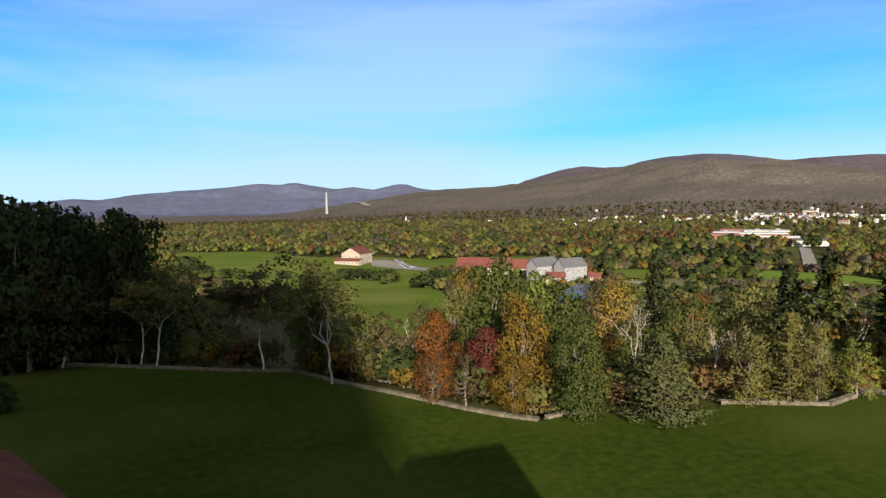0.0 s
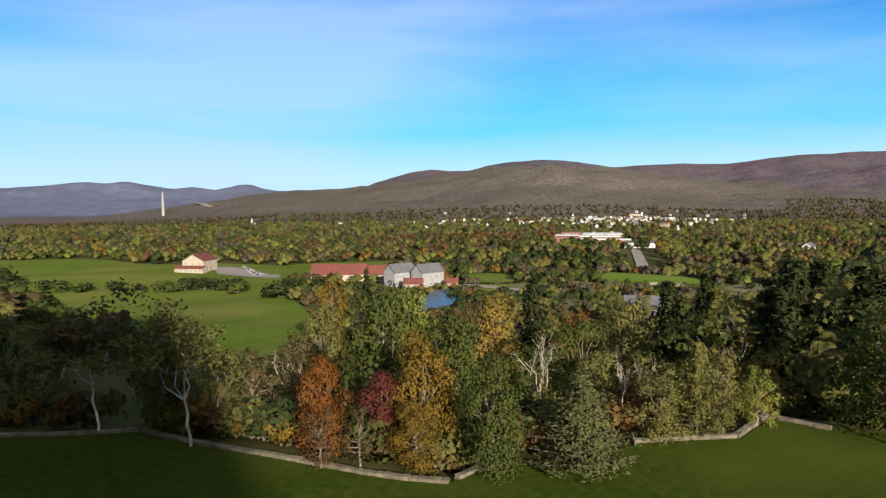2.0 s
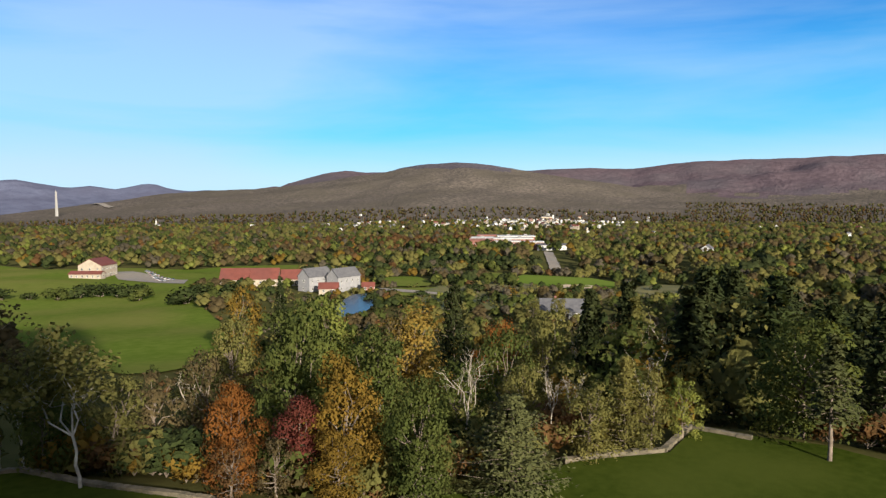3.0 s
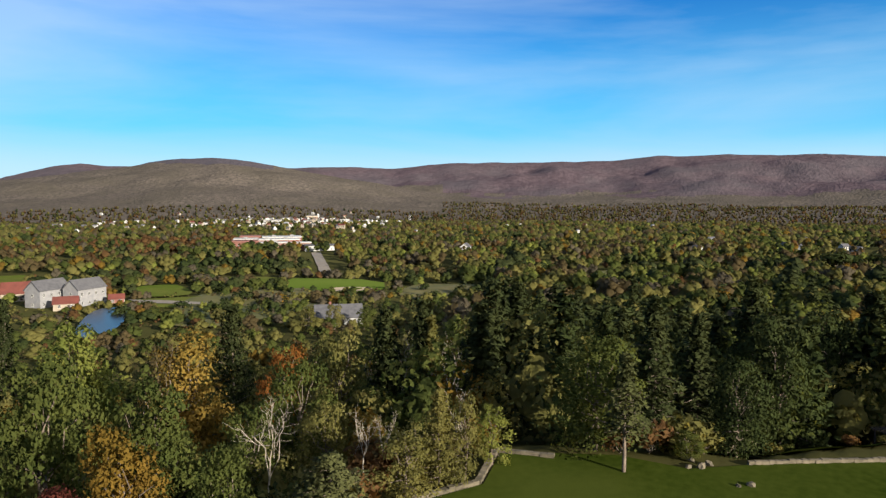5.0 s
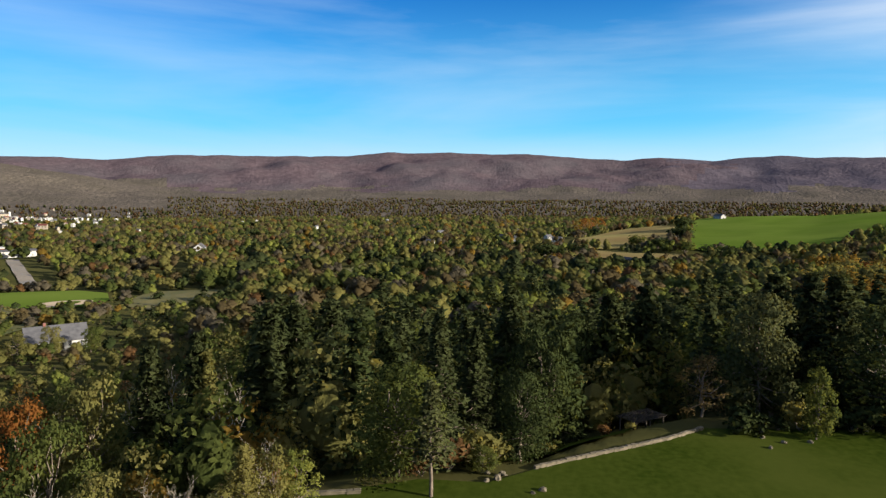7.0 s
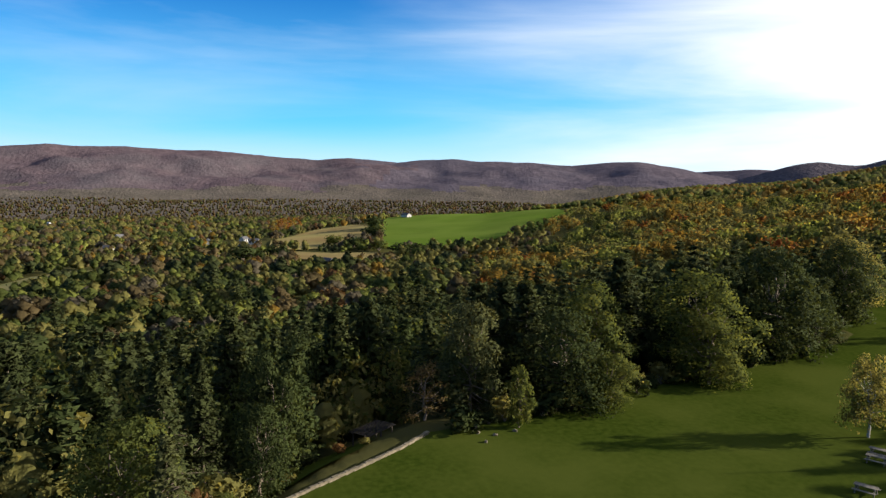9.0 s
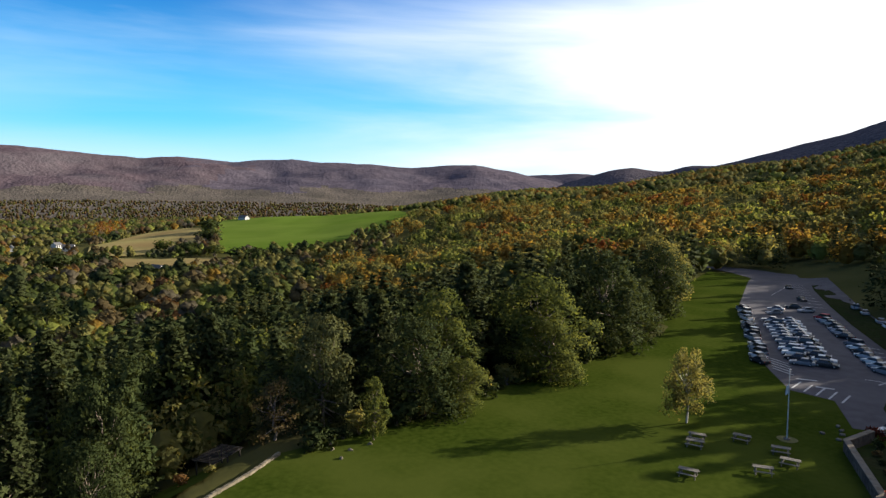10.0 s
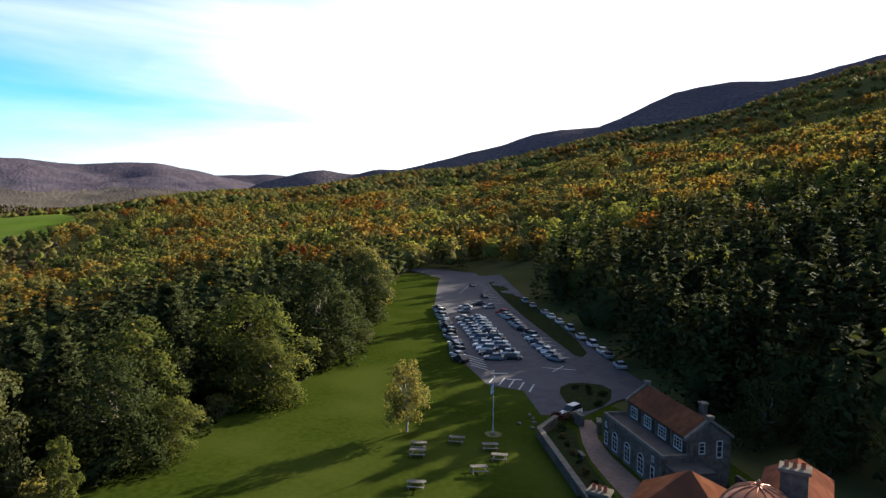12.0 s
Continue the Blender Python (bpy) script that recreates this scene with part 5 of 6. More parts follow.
run("terrace_wall", [(32.9, -61.0), (33.0, -55.4), (22.0, -40.8), (15, -32)], GRANITE, 1.25, 0.55, "grey stone terrace wall with flat coping", COPING)
run("gate_wall", [(31.0, -63.2), (29.6, -62.0)], GRANITE, 1.5, 0.5, "short stone wall ending in a gate post", COPING)
run("gate_wall", [(27.6, -62.4), (26.9, -60.6)], GRANITE, 1.5, 0.5, "short stone wall beside the stone wing", COPING)
drape("terrace_path", [(31.2, -64.5), (28.9, -65.5), (25.9, -57.0), (16.2, -45.9), (12, -41), (14.5, -38.6), (20.5, -45.6), (26.5, -53.6)], PAVERS, 0.10, 3, "brick-paved terrace path", "path", 1)
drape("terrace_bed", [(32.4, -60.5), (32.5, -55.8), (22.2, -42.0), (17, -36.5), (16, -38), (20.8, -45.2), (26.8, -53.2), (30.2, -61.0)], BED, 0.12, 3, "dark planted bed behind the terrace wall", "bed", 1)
for k, (x, y, h) in enumerate(((31.4, -59, 1.2), (30.4, -56.5, 0.9), (29.0, -54.4, 0.8), (27.4, -52.2, 0.8), (26, -50.2, 0.7), (24.2, -47.6, 0.9), (22.6, -45.6, 0.8), (20.9, -43.2, 1.1), (22.4, -41.2, 1.0), (18.6, -39.6, 1.2), (32.0, -63.4, 1.5), (33.2, -62.2, 1.7))):
    tree("shrub", x, y, h, ("dark", "brown", "red")[k % 3 if k > 9 else k % 2], 1.1, k % 2, "low garden shrub in the terrace bed", group="terrace shrubs")
for x, y, h in ((36.5, -78.5, 1.0), (34.4, -79, 1.1), (33.5, -76.5, 0.9), (31.6, -77, 1.2), (33.2, -70.5, 0.9), (30.8, -72, 1.1)):
    tree("shrub", x, y, h, "dark", 1.2, int(x) % 2, "dark green shrub on the grassy island", group="island shrubs")
tagged(part("garden_bench", boxes((-0.8, -0.25, 0.38, 0.8, 0.25, 0.46), (-0.7, -0.2, 0, -0.55, 0.2, 0.38), (0.55, -0.2, 0, 0.7, 0.2, 0.38)), COPING, at=pose(26.3, -52.0, 0.16, 0, 0, 130)), "pale stone bench on the terrace bed", "bench")


# ---- car park ----
LOT = [(36.2, -63.6), (43.0, -73.0), (49.2, -72.8), (58.3, -82.2), (66, -91), (73.8, -101), (97.5, -134.4), (124.6, -181), (131, -193), (124, -206), (111, -204), (70.6, -146.5), (38.0, -100.5), (25.0, -84), (29, -76), (30.8, -66.5)]
drape("car_park", LOT, ASPHALT, 0.09, 8, "grey asphalt car park with painted bays", "car park", 0)
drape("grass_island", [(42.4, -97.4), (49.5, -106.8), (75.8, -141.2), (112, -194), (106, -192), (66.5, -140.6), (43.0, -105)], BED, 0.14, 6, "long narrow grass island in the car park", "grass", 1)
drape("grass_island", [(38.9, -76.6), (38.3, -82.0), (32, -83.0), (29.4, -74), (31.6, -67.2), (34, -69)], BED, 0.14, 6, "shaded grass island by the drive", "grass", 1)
drape("road_end", [(126, -190), (150, -205), (165, -200), (168, -208), (146, -216), (120, -212)], ASPHALT, 0.11, 8, "asphalt drive leaving the car park", "road", 1)


def painted_lines():
    bm = bmesh.new()
    def bar(ax, ay, bx, by, w=0.14):
        dx, dy = bx - ax, by - ay
        n = math.hypot(dx, dy); px, py = -dy / n * w, dx / n * w
        z = float(ground((ax + bx) / 2, (ay + by) / 2)) + 0.125
        bm.faces.new([bm.verts.new((x, y, z)) for x, y in ((ax + px, ay + py), (ax - px, ay - py), (bx - px, by - py), (bx + px, by + py))])
    for k in range(5):
        t = k / 40
        x, y = 57.5 + t * 42, -82.5 - t * 62
        bar(x, y, x - 4.2, y + 1.4)
    for k in range(5):
        bar(49.5 - k * 1.9, -74.0 + 0.3 * k, 50.6 - k * 1.9, -78.4 + 0.3 * k)
    for k in range(6):
        bar(44.5 + 2.0 * k, -97.5 - 2.9 * k, 49.0 + 2.0 * k, -97.0 - 2.9 * k)
    for k in range(9):
        t = k / 8
        bar(84 + 26 * t, -150 - 38 * t, 88 + 26 * t, -150 - 38 * t)
    bar(46, -88, 40.5, -89.5); bar(43.4, -86.4, 43.2, -91.0)
    bar(104, -160, 112, -182, 0.1); bar(52, -79.5, 49.5, -81.0, 0.3); bar(48, -77.6, 45.8, -78.6, 0.3)
    for f in bm.faces:
        if f.normal.z < 0:
            f.normal_flip()
    tagged(part("bay_marking", bm, LINE), "worn white painted bay lines on asphalt", "road marking", kind="structure")


painted_lines()


def loft(sections):
    """A closed skin over cross-sections of equal length."""
    bm = bmesh.new()
    rings = [[bm.verts.new(p) for p in s] for s in sections]
    n = len(rings[0])
    for a, b in zip(rings, rings[1:]):
        for i in range(n):
            bm.faces.new((a[i], a[(i + 1) % n], b[(i + 1) % n], b[i]))
    bm.faces.new(rings[0][::-1]); bm.faces.new(rings[-1])
    bmesh.ops.recalc_face_normals(bm, faces=bm.faces[:])
    return bm


CARS = {}


def car_kind(colour, tall):
    paint = material("car_paint_" + colour, {"white": ((0.46, 0.445, 0.42), (0.54, 0.525, 0.50)), "silver": ((0.22, 0.225, 0.23), (0.30, 0.305, 0.31)), "grey": ((0.12, 0.125, 0.135), (0.16, 0.165, 0.175)),
                                             "black": ((0.016, 0.016, 0.018), (0.026, 0.026, 0.028)), "red": ((0.28, 0.020, 0.022), (0.34, 0.030, 0.030)), "blue": ((0.030, 0.055, 0.130), (0.045, 0.075, 0.170))}[colour], 0.5, 0.8, spec=0.15)
    root = new("car")
    h, top = (0.95, 1.72) if tall else (0.88, 1.44)
    def sect(x, w, z0, z1):
        return [(x, -w, z0), (x, w, z0), (x, w * 1.02, (z0 + z1) / 2), (x, w * 0.94, z1), (x, -w * 0.94, z1), (x, -w * 1.02, (z0 + z1) / 2)]
    part("body", loft([sect(-2.25, 0.72, 0.42, 0.72), sect(-2.15, 0.86, 0.24, h - 0.04), sect(-0.9, 0.9, 0.2, h), sect(0.8, 0.9, 0.2, h - 0.02), sect(1.7, 0.88, 0.22, h - 0.14), sect(2.2, 0.76, 0.3, 0.66)]), paint, root)
    def cab(x, w, z):
        return [(x, -w, z), (x, w, z)]
    rear = -2.0 if tall else -1.7
    g = [(rear, 0.80, h - 0.03), (rear + 0.25 if tall else -1.0, 0.62, top - 0.05), (0.15, 0.62, top - 0.05), (1.0, 0.8, h - 0.05)]
    p = [(x, s * w, z) for x, w, z in g for s in (-1, 1)]
    part("window_glass", solid(p, [(0, 1, 3, 2), (2, 3, 5, 4), (4, 5, 7, 6), (0, 2, 4, 6), (1, 7, 5, 3), (0, 6, 7, 1)]), GLASS, root)
    part("roof_panel", boxes((g[1][0] - 0.04, -0.63, top - 0.06, 0.2, 0.63, top), bevel=0.025), paint, root)
    wheel = raw_mesh("tyre", *tube([(0, -0.11, 0), (0, -0.10, 0), (0, 0.10, 0), (0, 0.11, 0)], [0.18, 0.33, 0.33, 0.18], 12), (RUBBER,))
    rim = raw_mesh("rim", *tube([(0, -0.12, 0), (0, -0.1, 0), (0, 0.1, 0), (0, 0.12, 0)], [0.05, 0.2, 0.2, 0.05], 10), (ALLOY,))
    for x in (-1.38, 1.36):
        for y in (-0.80, 0.80):
            w = part("wheel", wheel, None, root, at=Matrix.Translation((x, y, 0.33)))
            part("rim", rim, None, w)
    for y in (-0.58, 0.58):
        part("headlight", boxes((2.02, y - 0.16, 0.56, 2.20, y + 0.16, 0.70), bevel=0.02), LAMP, root)
        part("tail_light", boxes((-2.26, y - 0.15, 0.62, -2.16, y + 0.15, 0.78), bevel=0.02), REDLAMP, root)
    words = {"white": "white", "silver": "silver", "grey": "dark grey", "black": "black", "red": "red", "blue": "dark blue"}[colour]
    return tagged(root, "parked %s %s in the asphalt car park" % (words, "van-like wagon" if tall else "saloon car"), "car", "cars in the car park")


def park(x, y, heading, colour, tall=False):
    m = pose(x, y, float(ground(x, y)) + 0.10, 0, 0, heading) @ Matrix.Scale(0.86, 4)
    key = (colour, tall)
    if key not in CARS:
        CARS[key] = car_kind(colour, tall)
        CARS[key].matrix_basis = m
        return
    copy_thing(CARS[key], m @ Matrix.Scale(1 / 0.86, 4))


def car_rows():
    g = random.Random(5)
    shades = ["white"] * 8 + ["silver"] * 7 + ["grey"] * 5 + ["black"] * 4 + ["red"] + ["blue"]
    for (ax, ay), (bx, by), n, gap, turn in (((60.6, -84.2), (94.8, -132.0), 19, 0.04, 30), ((56.2, -88.4), (80.9, -121.3), 13, 0.0, 74), ((53.0, -90.6), (77.9, -123.8), 13, 0.04, -106), ((45.8, -94.0), (76.0, -134.0), 15, 0.2, 38)):
        along = math.degrees(math.atan2(by - ay, bx - ax))
        for k in range(n):
            if g.random() < gap:
                continue
            t = k / (n - 1)
            park(ax + (bx - ax) * t + g.uniform(-.3, .3), ay + (by - ay) * t + g.uniform(-.25, .25), along + turn + g.uniform(-3, 3), g.choice(shades), g.random() < 0.35)
    for x, y, a in ((109, -178, 130), (93.7, -157.3, 140), (88.8, -136.5, 20), (88.3, -143.5, 30), (83.5, -140.5, 60), (86, -131, 60)):
        park(x, y, a, g.choice(("black", "grey", "silver", "black")))
    for x, y in ((74.3, -149.5), (66.9, -140.5), (63.4, -135.8), (59.0, -130.2), (54.0, -123.6), (48.6, -115.8), (44.2, -110), (40.6, -105.2), (38.4, -102.0), (34.3, -95.6), (79.5, -156)):
        park(x, y, -54 + g.uniform(-3, 3), g.choice(("white", "silver", "grey", "silver")), g.random() < 0.4)
    park(32.6, -65.6, 75, "white", True)
    for k in range(18):         # cars beside the clubhouse
        t, row = (k % 9) / 8, k // 9
        x, y = 113 + 8 * row + 12 * t * (1 - row * 0.6), 410 + 74 * t + 8 * row
        ob = copy_thing(CARS[("silver", False)] if k % 3 else CARS[("grey", False)], pose(x, y, float(ground(x, y)) + 0.65, 0, 0, 20 + 4 * k) @ Matrix.Identity(4))
        tagged(ob, "small far-off car on the gravel car park", "car", "cars beside the clubhouse")


car_rows()


# ---- picnic tables, flagpole ----
def picnic_table():
    root = new("picnic_table")
    plank = bpy.data.meshes.new("plank")
    bm = boxes((-0.95, -0.07, 0.0, 0.95, 0.07, 0.045), bevel=0.008); bm.to_mesh(plank); bm.free(); plank.materials.append(WOOD)
    for k in range(5):
        part("plank", plank, None, root, at=Matrix.Translation((0, -0.31 + 0.155 * k, 0.73)))
    for s in (-1, 1):
        for dy in (0.62, 0.77):
            part("bench_plank", plank, None, root, at=Matrix.Translation((0, s * dy, 0.42)))
        part("cross_beam", boxes((s * 0.65 - 0.04, -0.82, 0.36, s * 0.65 + 0.04, 0.82, 0.42)), WOOD, root)
        part("top_beam", boxes((s * 0.65 - 0.04, -0.36, 0.67, s * 0.65 + 0.04, 0.36, 0.73)), WOOD, root)
        for q in (-1, 1):
            part("leg", raw_mesh("leg", *tube([(s * 0.74, q * 0.6, 0), (s * 0.74, q * 0.22, 0.72)], [0.06, 0.06], 4), (WOOD,)), None, root)
    return tagged(root, "weathered grey wooden picnic table on the lawn", "picnic table", "picnic tables")


master = picnic_table()
master.matrix_basis = pose(43.9, -44.3, 0.05, 0, 0, 24) @ Matrix.Scale(1.0, 4)
for x, y, a in ((42.7, -42.3, 26), (40.9, -48.3, 20), (36.4, -48.5, 30), (34.0, -46.1, 22), (34.4, -41.9, 36), (38.1, -35.0, 24)):
    copy_thing(master, pose(x, y, 0.05, 0, 0, a))


def flagpole(x, y, h):
    root = new("flagpole")
    root.matrix_basis = pose(x, y, 0)
    part("pole", raw_mesh("pole", *tube([(0, 0, 0), (0, 0, h * 0.5), (0, 0, h)], [0.075, 0.06, 0.04], 10), (PAINT,), smooth_faces=True), None, root)
    part("ball", raw_mesh("ball", *tube([(0, 0, h), (0, 0, h + 0.06), (0, 0, h + 0.14), (0, 0, h + 0.2)], [0.02, 0.1, 0.1, 0.02], 8), (ALLOY,)), None, root)
    part("base", raw_mesh("base", *tube([(0, 0, -0.1), (0, 0, 0.22), (0, 0, 0.3)], [0.35, 0.35, 0.15], 12), (COPING,)), None, root)
    v, f = [], []
    for i in range(7):
        for j in range(6):
            u, w = i / 6, j / 5
            v.append((0.08 + 0.36 * w * (1 - 0.3 * u), 0.12 * math.sin(5 * w + 3 * u) * w, h - 1.7 - 0.95 * u - 0.35 * w))
    f = [(i * 6 + j, i * 6 + j + 1, i * 6 + j + 7, i * 6 + j + 6) for i in range(6) for j in range(5)]
    part("flag", raw_mesh("flag", v, f, (CLOTH,), smooth_faces=True), None, root, "pale flag hanging limp")
    tagged(root, "white flagpole with a limp flag on the lawn", "flagpole")


flagpole(38.4, -53.2, 8.2)
drape("flag_bed", [(37.2, -52.6), (38.2, -52.0), (39.5, -52.7), (39.6, -53.8), (38.6, -54.5), (37.3, -54.0)], BRUSH, 0.10, 2, "round planting bed at the flagpole", "bed", 2, kind="")
for k, (x, y) in enumerate(((35.0, -58.0), (35.6, -60.0), (36.4, -61.4), (37.4, -62.6), (37.2, -58.6))):
    tagged(part("marker_stone", boxes((-0.3, -0.2, 0, 0.3, 0.2, 0.28), bevel=0.08), COPING, at=pose(x, y, 0.05, 0, 0, 40 * k)), "small pale stone marking the drive edge", "stone", "drive marker stones")


# ---- garden beyond the wall ----
def pergola():
    root = new("pergola")
    root.matrix_basis = pose(69.2, 3.2, float(ground(69.2, 3.2)) - 0.5, 0, 0, 128) @ Matrix.Diagonal((0.8, 0.8, 0.75, 1))
    for x in (-2.6, 0, 2.6):
        for y in (-1.5, 1.5):
            part("post", boxes((x - 0.08, y - 0.08, -0.3, x + 0.08, y + 0.08, 2.2)), DARKWOOD, root)
    for y in (-1.5, 1.5):
        part("beam", boxes((-3.0, y - 0.06, 2.204, 3.0, y + 0.06, 2.4)), DARKWOOD, root)
    for k in range(15):
        part("slat", boxes((-2.94 + 0.42 * k, -1.9, 2.404, -2.84 + 0.42 * k, 1.9, 2.5)), DARKWOOD, root)
    tagged(root, "dark wooden garden pergola with open slats", "pergola")


pergola()
drape("garden_lawn", [(52, 20), (55, 17.5), (65.8, 2.0), (72, 6), (62, 20), (56, 26)], GRASS, 0.12, 4, "shaded garden lawn below the stone wall", "lawn", 1)
for x, y, h, c in ((59.6, 13.6, 1.2, "olive"), (64, 12.5, 1.1, "green"), (61.5, 17.5, 1.0, "brown"), (66.5, 7.5, 1.4, "rust"), (65, 5.2, 0.9, "olive"), (57.5, 19, 1.2, "olive")):
    tree("shrub", x, y, h, c, 1.2, int(y) % 2, "small rounded shrub in the garden", group="garden shrubs")


def boulder(x, y, w, h):
    g = np.random.default_rng(int(x * 10))
    bm = bmesh.new()
    bmesh.ops.create_icosphere(bm, subdivisions=2, radius=1)
    for v in bm.verts:
        k = 0.8 + 0.35 * noise.noise(v.co * 1.7 + Vector((x, y, 0)))
        v.co = Vector((v.co.x * w * k, v.co.y * w * 0.7 * k, max(v.co.z, -0.35) * h * k))
    tagged(part("boulder", bm, STONE, at=pose(x, y, float(ground(x, y)) + h * 0.25, 0, 0, x * 50)), "weathered grey boulder half sunk in grass", "boulder", "boulders on the lawn")


for q in ((48.6, 14.6, 0.45, 0.35), (48.0, 15.4, 0.3, 0.25), (50.4, 18.4, 0.6, 0.42), (51.4, 18.0, 0.5, 0.36), (49.9, 19.3, 0.4, 0.3), (51.6, 19.4, 0.4, 0.3), (62.6, -11.8, 0.4, 0.35), (62.2, -9.2, 0.4, 0.3), (63.4, -7.6, 0.35, 0.3), (60.6, -7.4, 0.35, 0.3)):
    boulder(*q)


# ---- dry-stone wall round the lawn ----
def stone_wall(name, pts, label, high=0.27, thick=0.46):
    root = new(name)
    g = random.Random(len(pts))
    core = bmesh.new()
    shapes = []
    for k in range(8):
        bm = boxes((-0.5, -thick * 0.54, 0, 0.5, thick * 0.54, 0.26), bevel=0.035)
        for v in bm.verts:
            v.co += Vector((g.uniform(-.03, .03), g.uniform(-.03, .03), g.uniform(-.02, .02)))
        data = bpy.data.meshes.new("stone")
        bm.to_mesh(data); bm.free()
        data.materials.append(STONE)
        shapes.append(data)
    for (ax, ay), (bx, by) in zip(pts, pts[1:]):
        n = math.hypot(bx - ax, by - ay)
        turn = math.degrees(math.atan2(by - ay, bx - ax))
        k = max(1, round(n / 0.55))
        for i in range(k):
            t = (i + 0.5) / k
            x, y = ax + (bx - ax) * t, ay + (by - ay) * t
            z = float(ground(x, y))
            part("stone", g.choice(shapes), None, root, at=pose(x, y, z + high - 0.22 + g.uniform(-.025, .02), g.uniform(-2, 2), g.uniform(-2, 2), turn + g.uniform(-3, 3)) @ Matrix.Diagonal((n / k * g.uniform(0.96, 1.04), g.uniform(0.9, 1.08), g.uniform(0.92, 1.1), 1)))
            w = n / k
            for row in range(2):
                m = pose(x + g.uniform(-.1, .1), y, z - 0.15 + row * 0.22, 0, 0, turn)
                tmp = boxes((-w * 0.49, -thick / 2, 0, w * 0.49, thick / 2, 0.21))
                tmp.verts.index_update()
                vs = [core.verts.new(m @ v.co) for v in tmp.verts]
                for f in tmp.faces:
                    core.faces.new([vs[v.index] for v in f.verts])
                tmp.free()
    part("lower_course", core, STONE, root)["kind"] = "stuff"
    return tagged(root, label, "wall")


stone_wall("stone_wall", WALL_LINE, "low dry-stone wall along the lawn edge")
stone_wall("stone_wall", [(16.2, 38.2), (18.2, 38.7), (19.8, 38.2)], "short broken stretch of dry-stone wall")
stone_wall("stone_wall", [(31.0, 36.2), (34.5, 35.0), (38.6, 32.6), (41.0, 33.2), (45.2, 34.2), (45.9, 31.6), (46.4, 29.4)], "low stone wall round the lawn corner", 0.3)
stone_wall("stone_wall", [(53.0, 15.2), (55.6, 11.4), (58.2, 7.3), (61.6, 2.2), (65.2, -2.2)], "straight low stone wall above the garden", 0.30, 0.36)


# ---- valley: pond, road, ball field, houses ----
pond = drape("pond", [(154, 263), (160, 257), (150, 238), (136, 222), (120, 208), (114, 214), (126, 232), (140, 250)], WATER, 0.30, 8, "dark blue pond reflecting the sky", "pond", 2)
zs = min(v.co.z for v in pond.data.vertices)
for v in pond.data.vertices:
    v.co.z = zs + 2.2
drape("access_road", [(320, 288), (331.3, 286.5), (400, 350), (490.4, 434.8), (487, 444), (400, 362)], GRAVEL, 0.45, 20, "straight pale road running to the school", "road", 0)
CLEAR.append([(308, 285), (342, 280), (504, 430), (478, 454)])
drape("farm_track", [(180, 283), (189, 237), (186, 234), (175, 268)], GRAVEL, 0.8, 12, "pale farm track beside the pond", "track", 0)
drape("infield", [(240.8, 217.2), (262, 232), (279, 229), (280, 218), (258, 206.5)], SAND, 0.75, 10, "sandy infield of the ball field", "field", 1)
drape("infield_grass", [(254, 216), (264, 224), (272, 220), (262, 212)], HAYFIELD, 0.95, 10, "green grass inside the sandy infield", "field", 1)
drape("gravel_park", [(104, 491), (119, 497), (127, 408), (117, 385), (108, 405), (98, 451)], GRAVEL, 0.6, 14, "pale gravel car park beside the clubhouse", "car park", 0)
drape("school_lot", [(470, 605), (455, 540), (412, 468), (400, 495), (440, 580)], ASPHALT, 1.0, 30, "grey school car park", "car park", 1)
drape("dam_road", [(640, 3180), (662, 3175), (632, 2750), (612, 2750)], GRAVEL, 4.0, 30, "pale strip of highway far off", "road", 0)

house("clubhouse", "cream clubhouse with a red gabled roof", 92, 476, 50, 20, 15, 7.6, 11.8, CREAM, REDROOF, 2, category="house")
house("clubhouse_porch", "low cream porch wing with a red roof", 83.5, 465.5, 140, 20, 6, 3.0, 4.6, CREAM, REDROOF, 1, category="house")
house("red_roofed_barn", "white barn with a long red roof", 134, 352, -35, 15, 11, 3.8, 9.2, CREAM, REDROOF, 1, category="barn")
house("red_roofed_barn", "middle red-roofed barn of a farm row", 147, 343, -35, 15, 10, 3.6, 8.8, CREAM, REDROOF, 1, category="barn")
house("red_roofed_barn", "low barn with a red metal roof", 160, 334, -35, 14, 9, 3.4, 8.0, CREAM, REDROOF, 1, category="barn")
house("grey_roofed_barn", "tall grey-sided barn with a shingle roof", 153.5, 299, 12, 15, 8.5, 7.6, 11.4, GREYSIDING, GREYROOF, 2, category="barn")
house("grey_roofed_barn", "grey-sided barn with shingle roof beside its twin", 164.5, 290, 12, 15, 8.5, 7.6, 11.4, GREYSIDING, GREYROOF, 2, category="barn")
house("red_shed", "small shed with a red roof by the pond", 152, 283, -35, 9, 6, 2.8, 5.2, CREAM, REDROOF, 1, category="shed")
house("red_shed", "small dark red shed beside the barns", 172, 279, -35, 6, 4, 2.6, 4.2, BRICKRED, REDROOF, 1, category="shed")
house("farmhouse", "low white house with a broad grey roof", 175, 157, -48, 16, 11, 2.7, 6.4, PAINT, GREYROOF, 1, chimney=True)
house("farmhouse", "lone white house in the valley woods", 555, 309, 20, 16, 9, 5.6, 9.0, PAINT, GREYROOF, 2)
for k, (x, y, w) in enumerate(((1010, 30, 18), (791, 45, 14), (719, -17, 16), (696, -5, 13), (742, -8, 14), (760, 30, 12), (481, -57, 15), (700, 120, 14), (860, 40, 15), (940, 140, 16))):
    house("farmhouse", "distant white farmhouse with a grey roof", x, y, 35 * k, w * 0.62, 6, 3.6, 6.0, PAINT, GREYROOF, 2, 4.0, far=True)
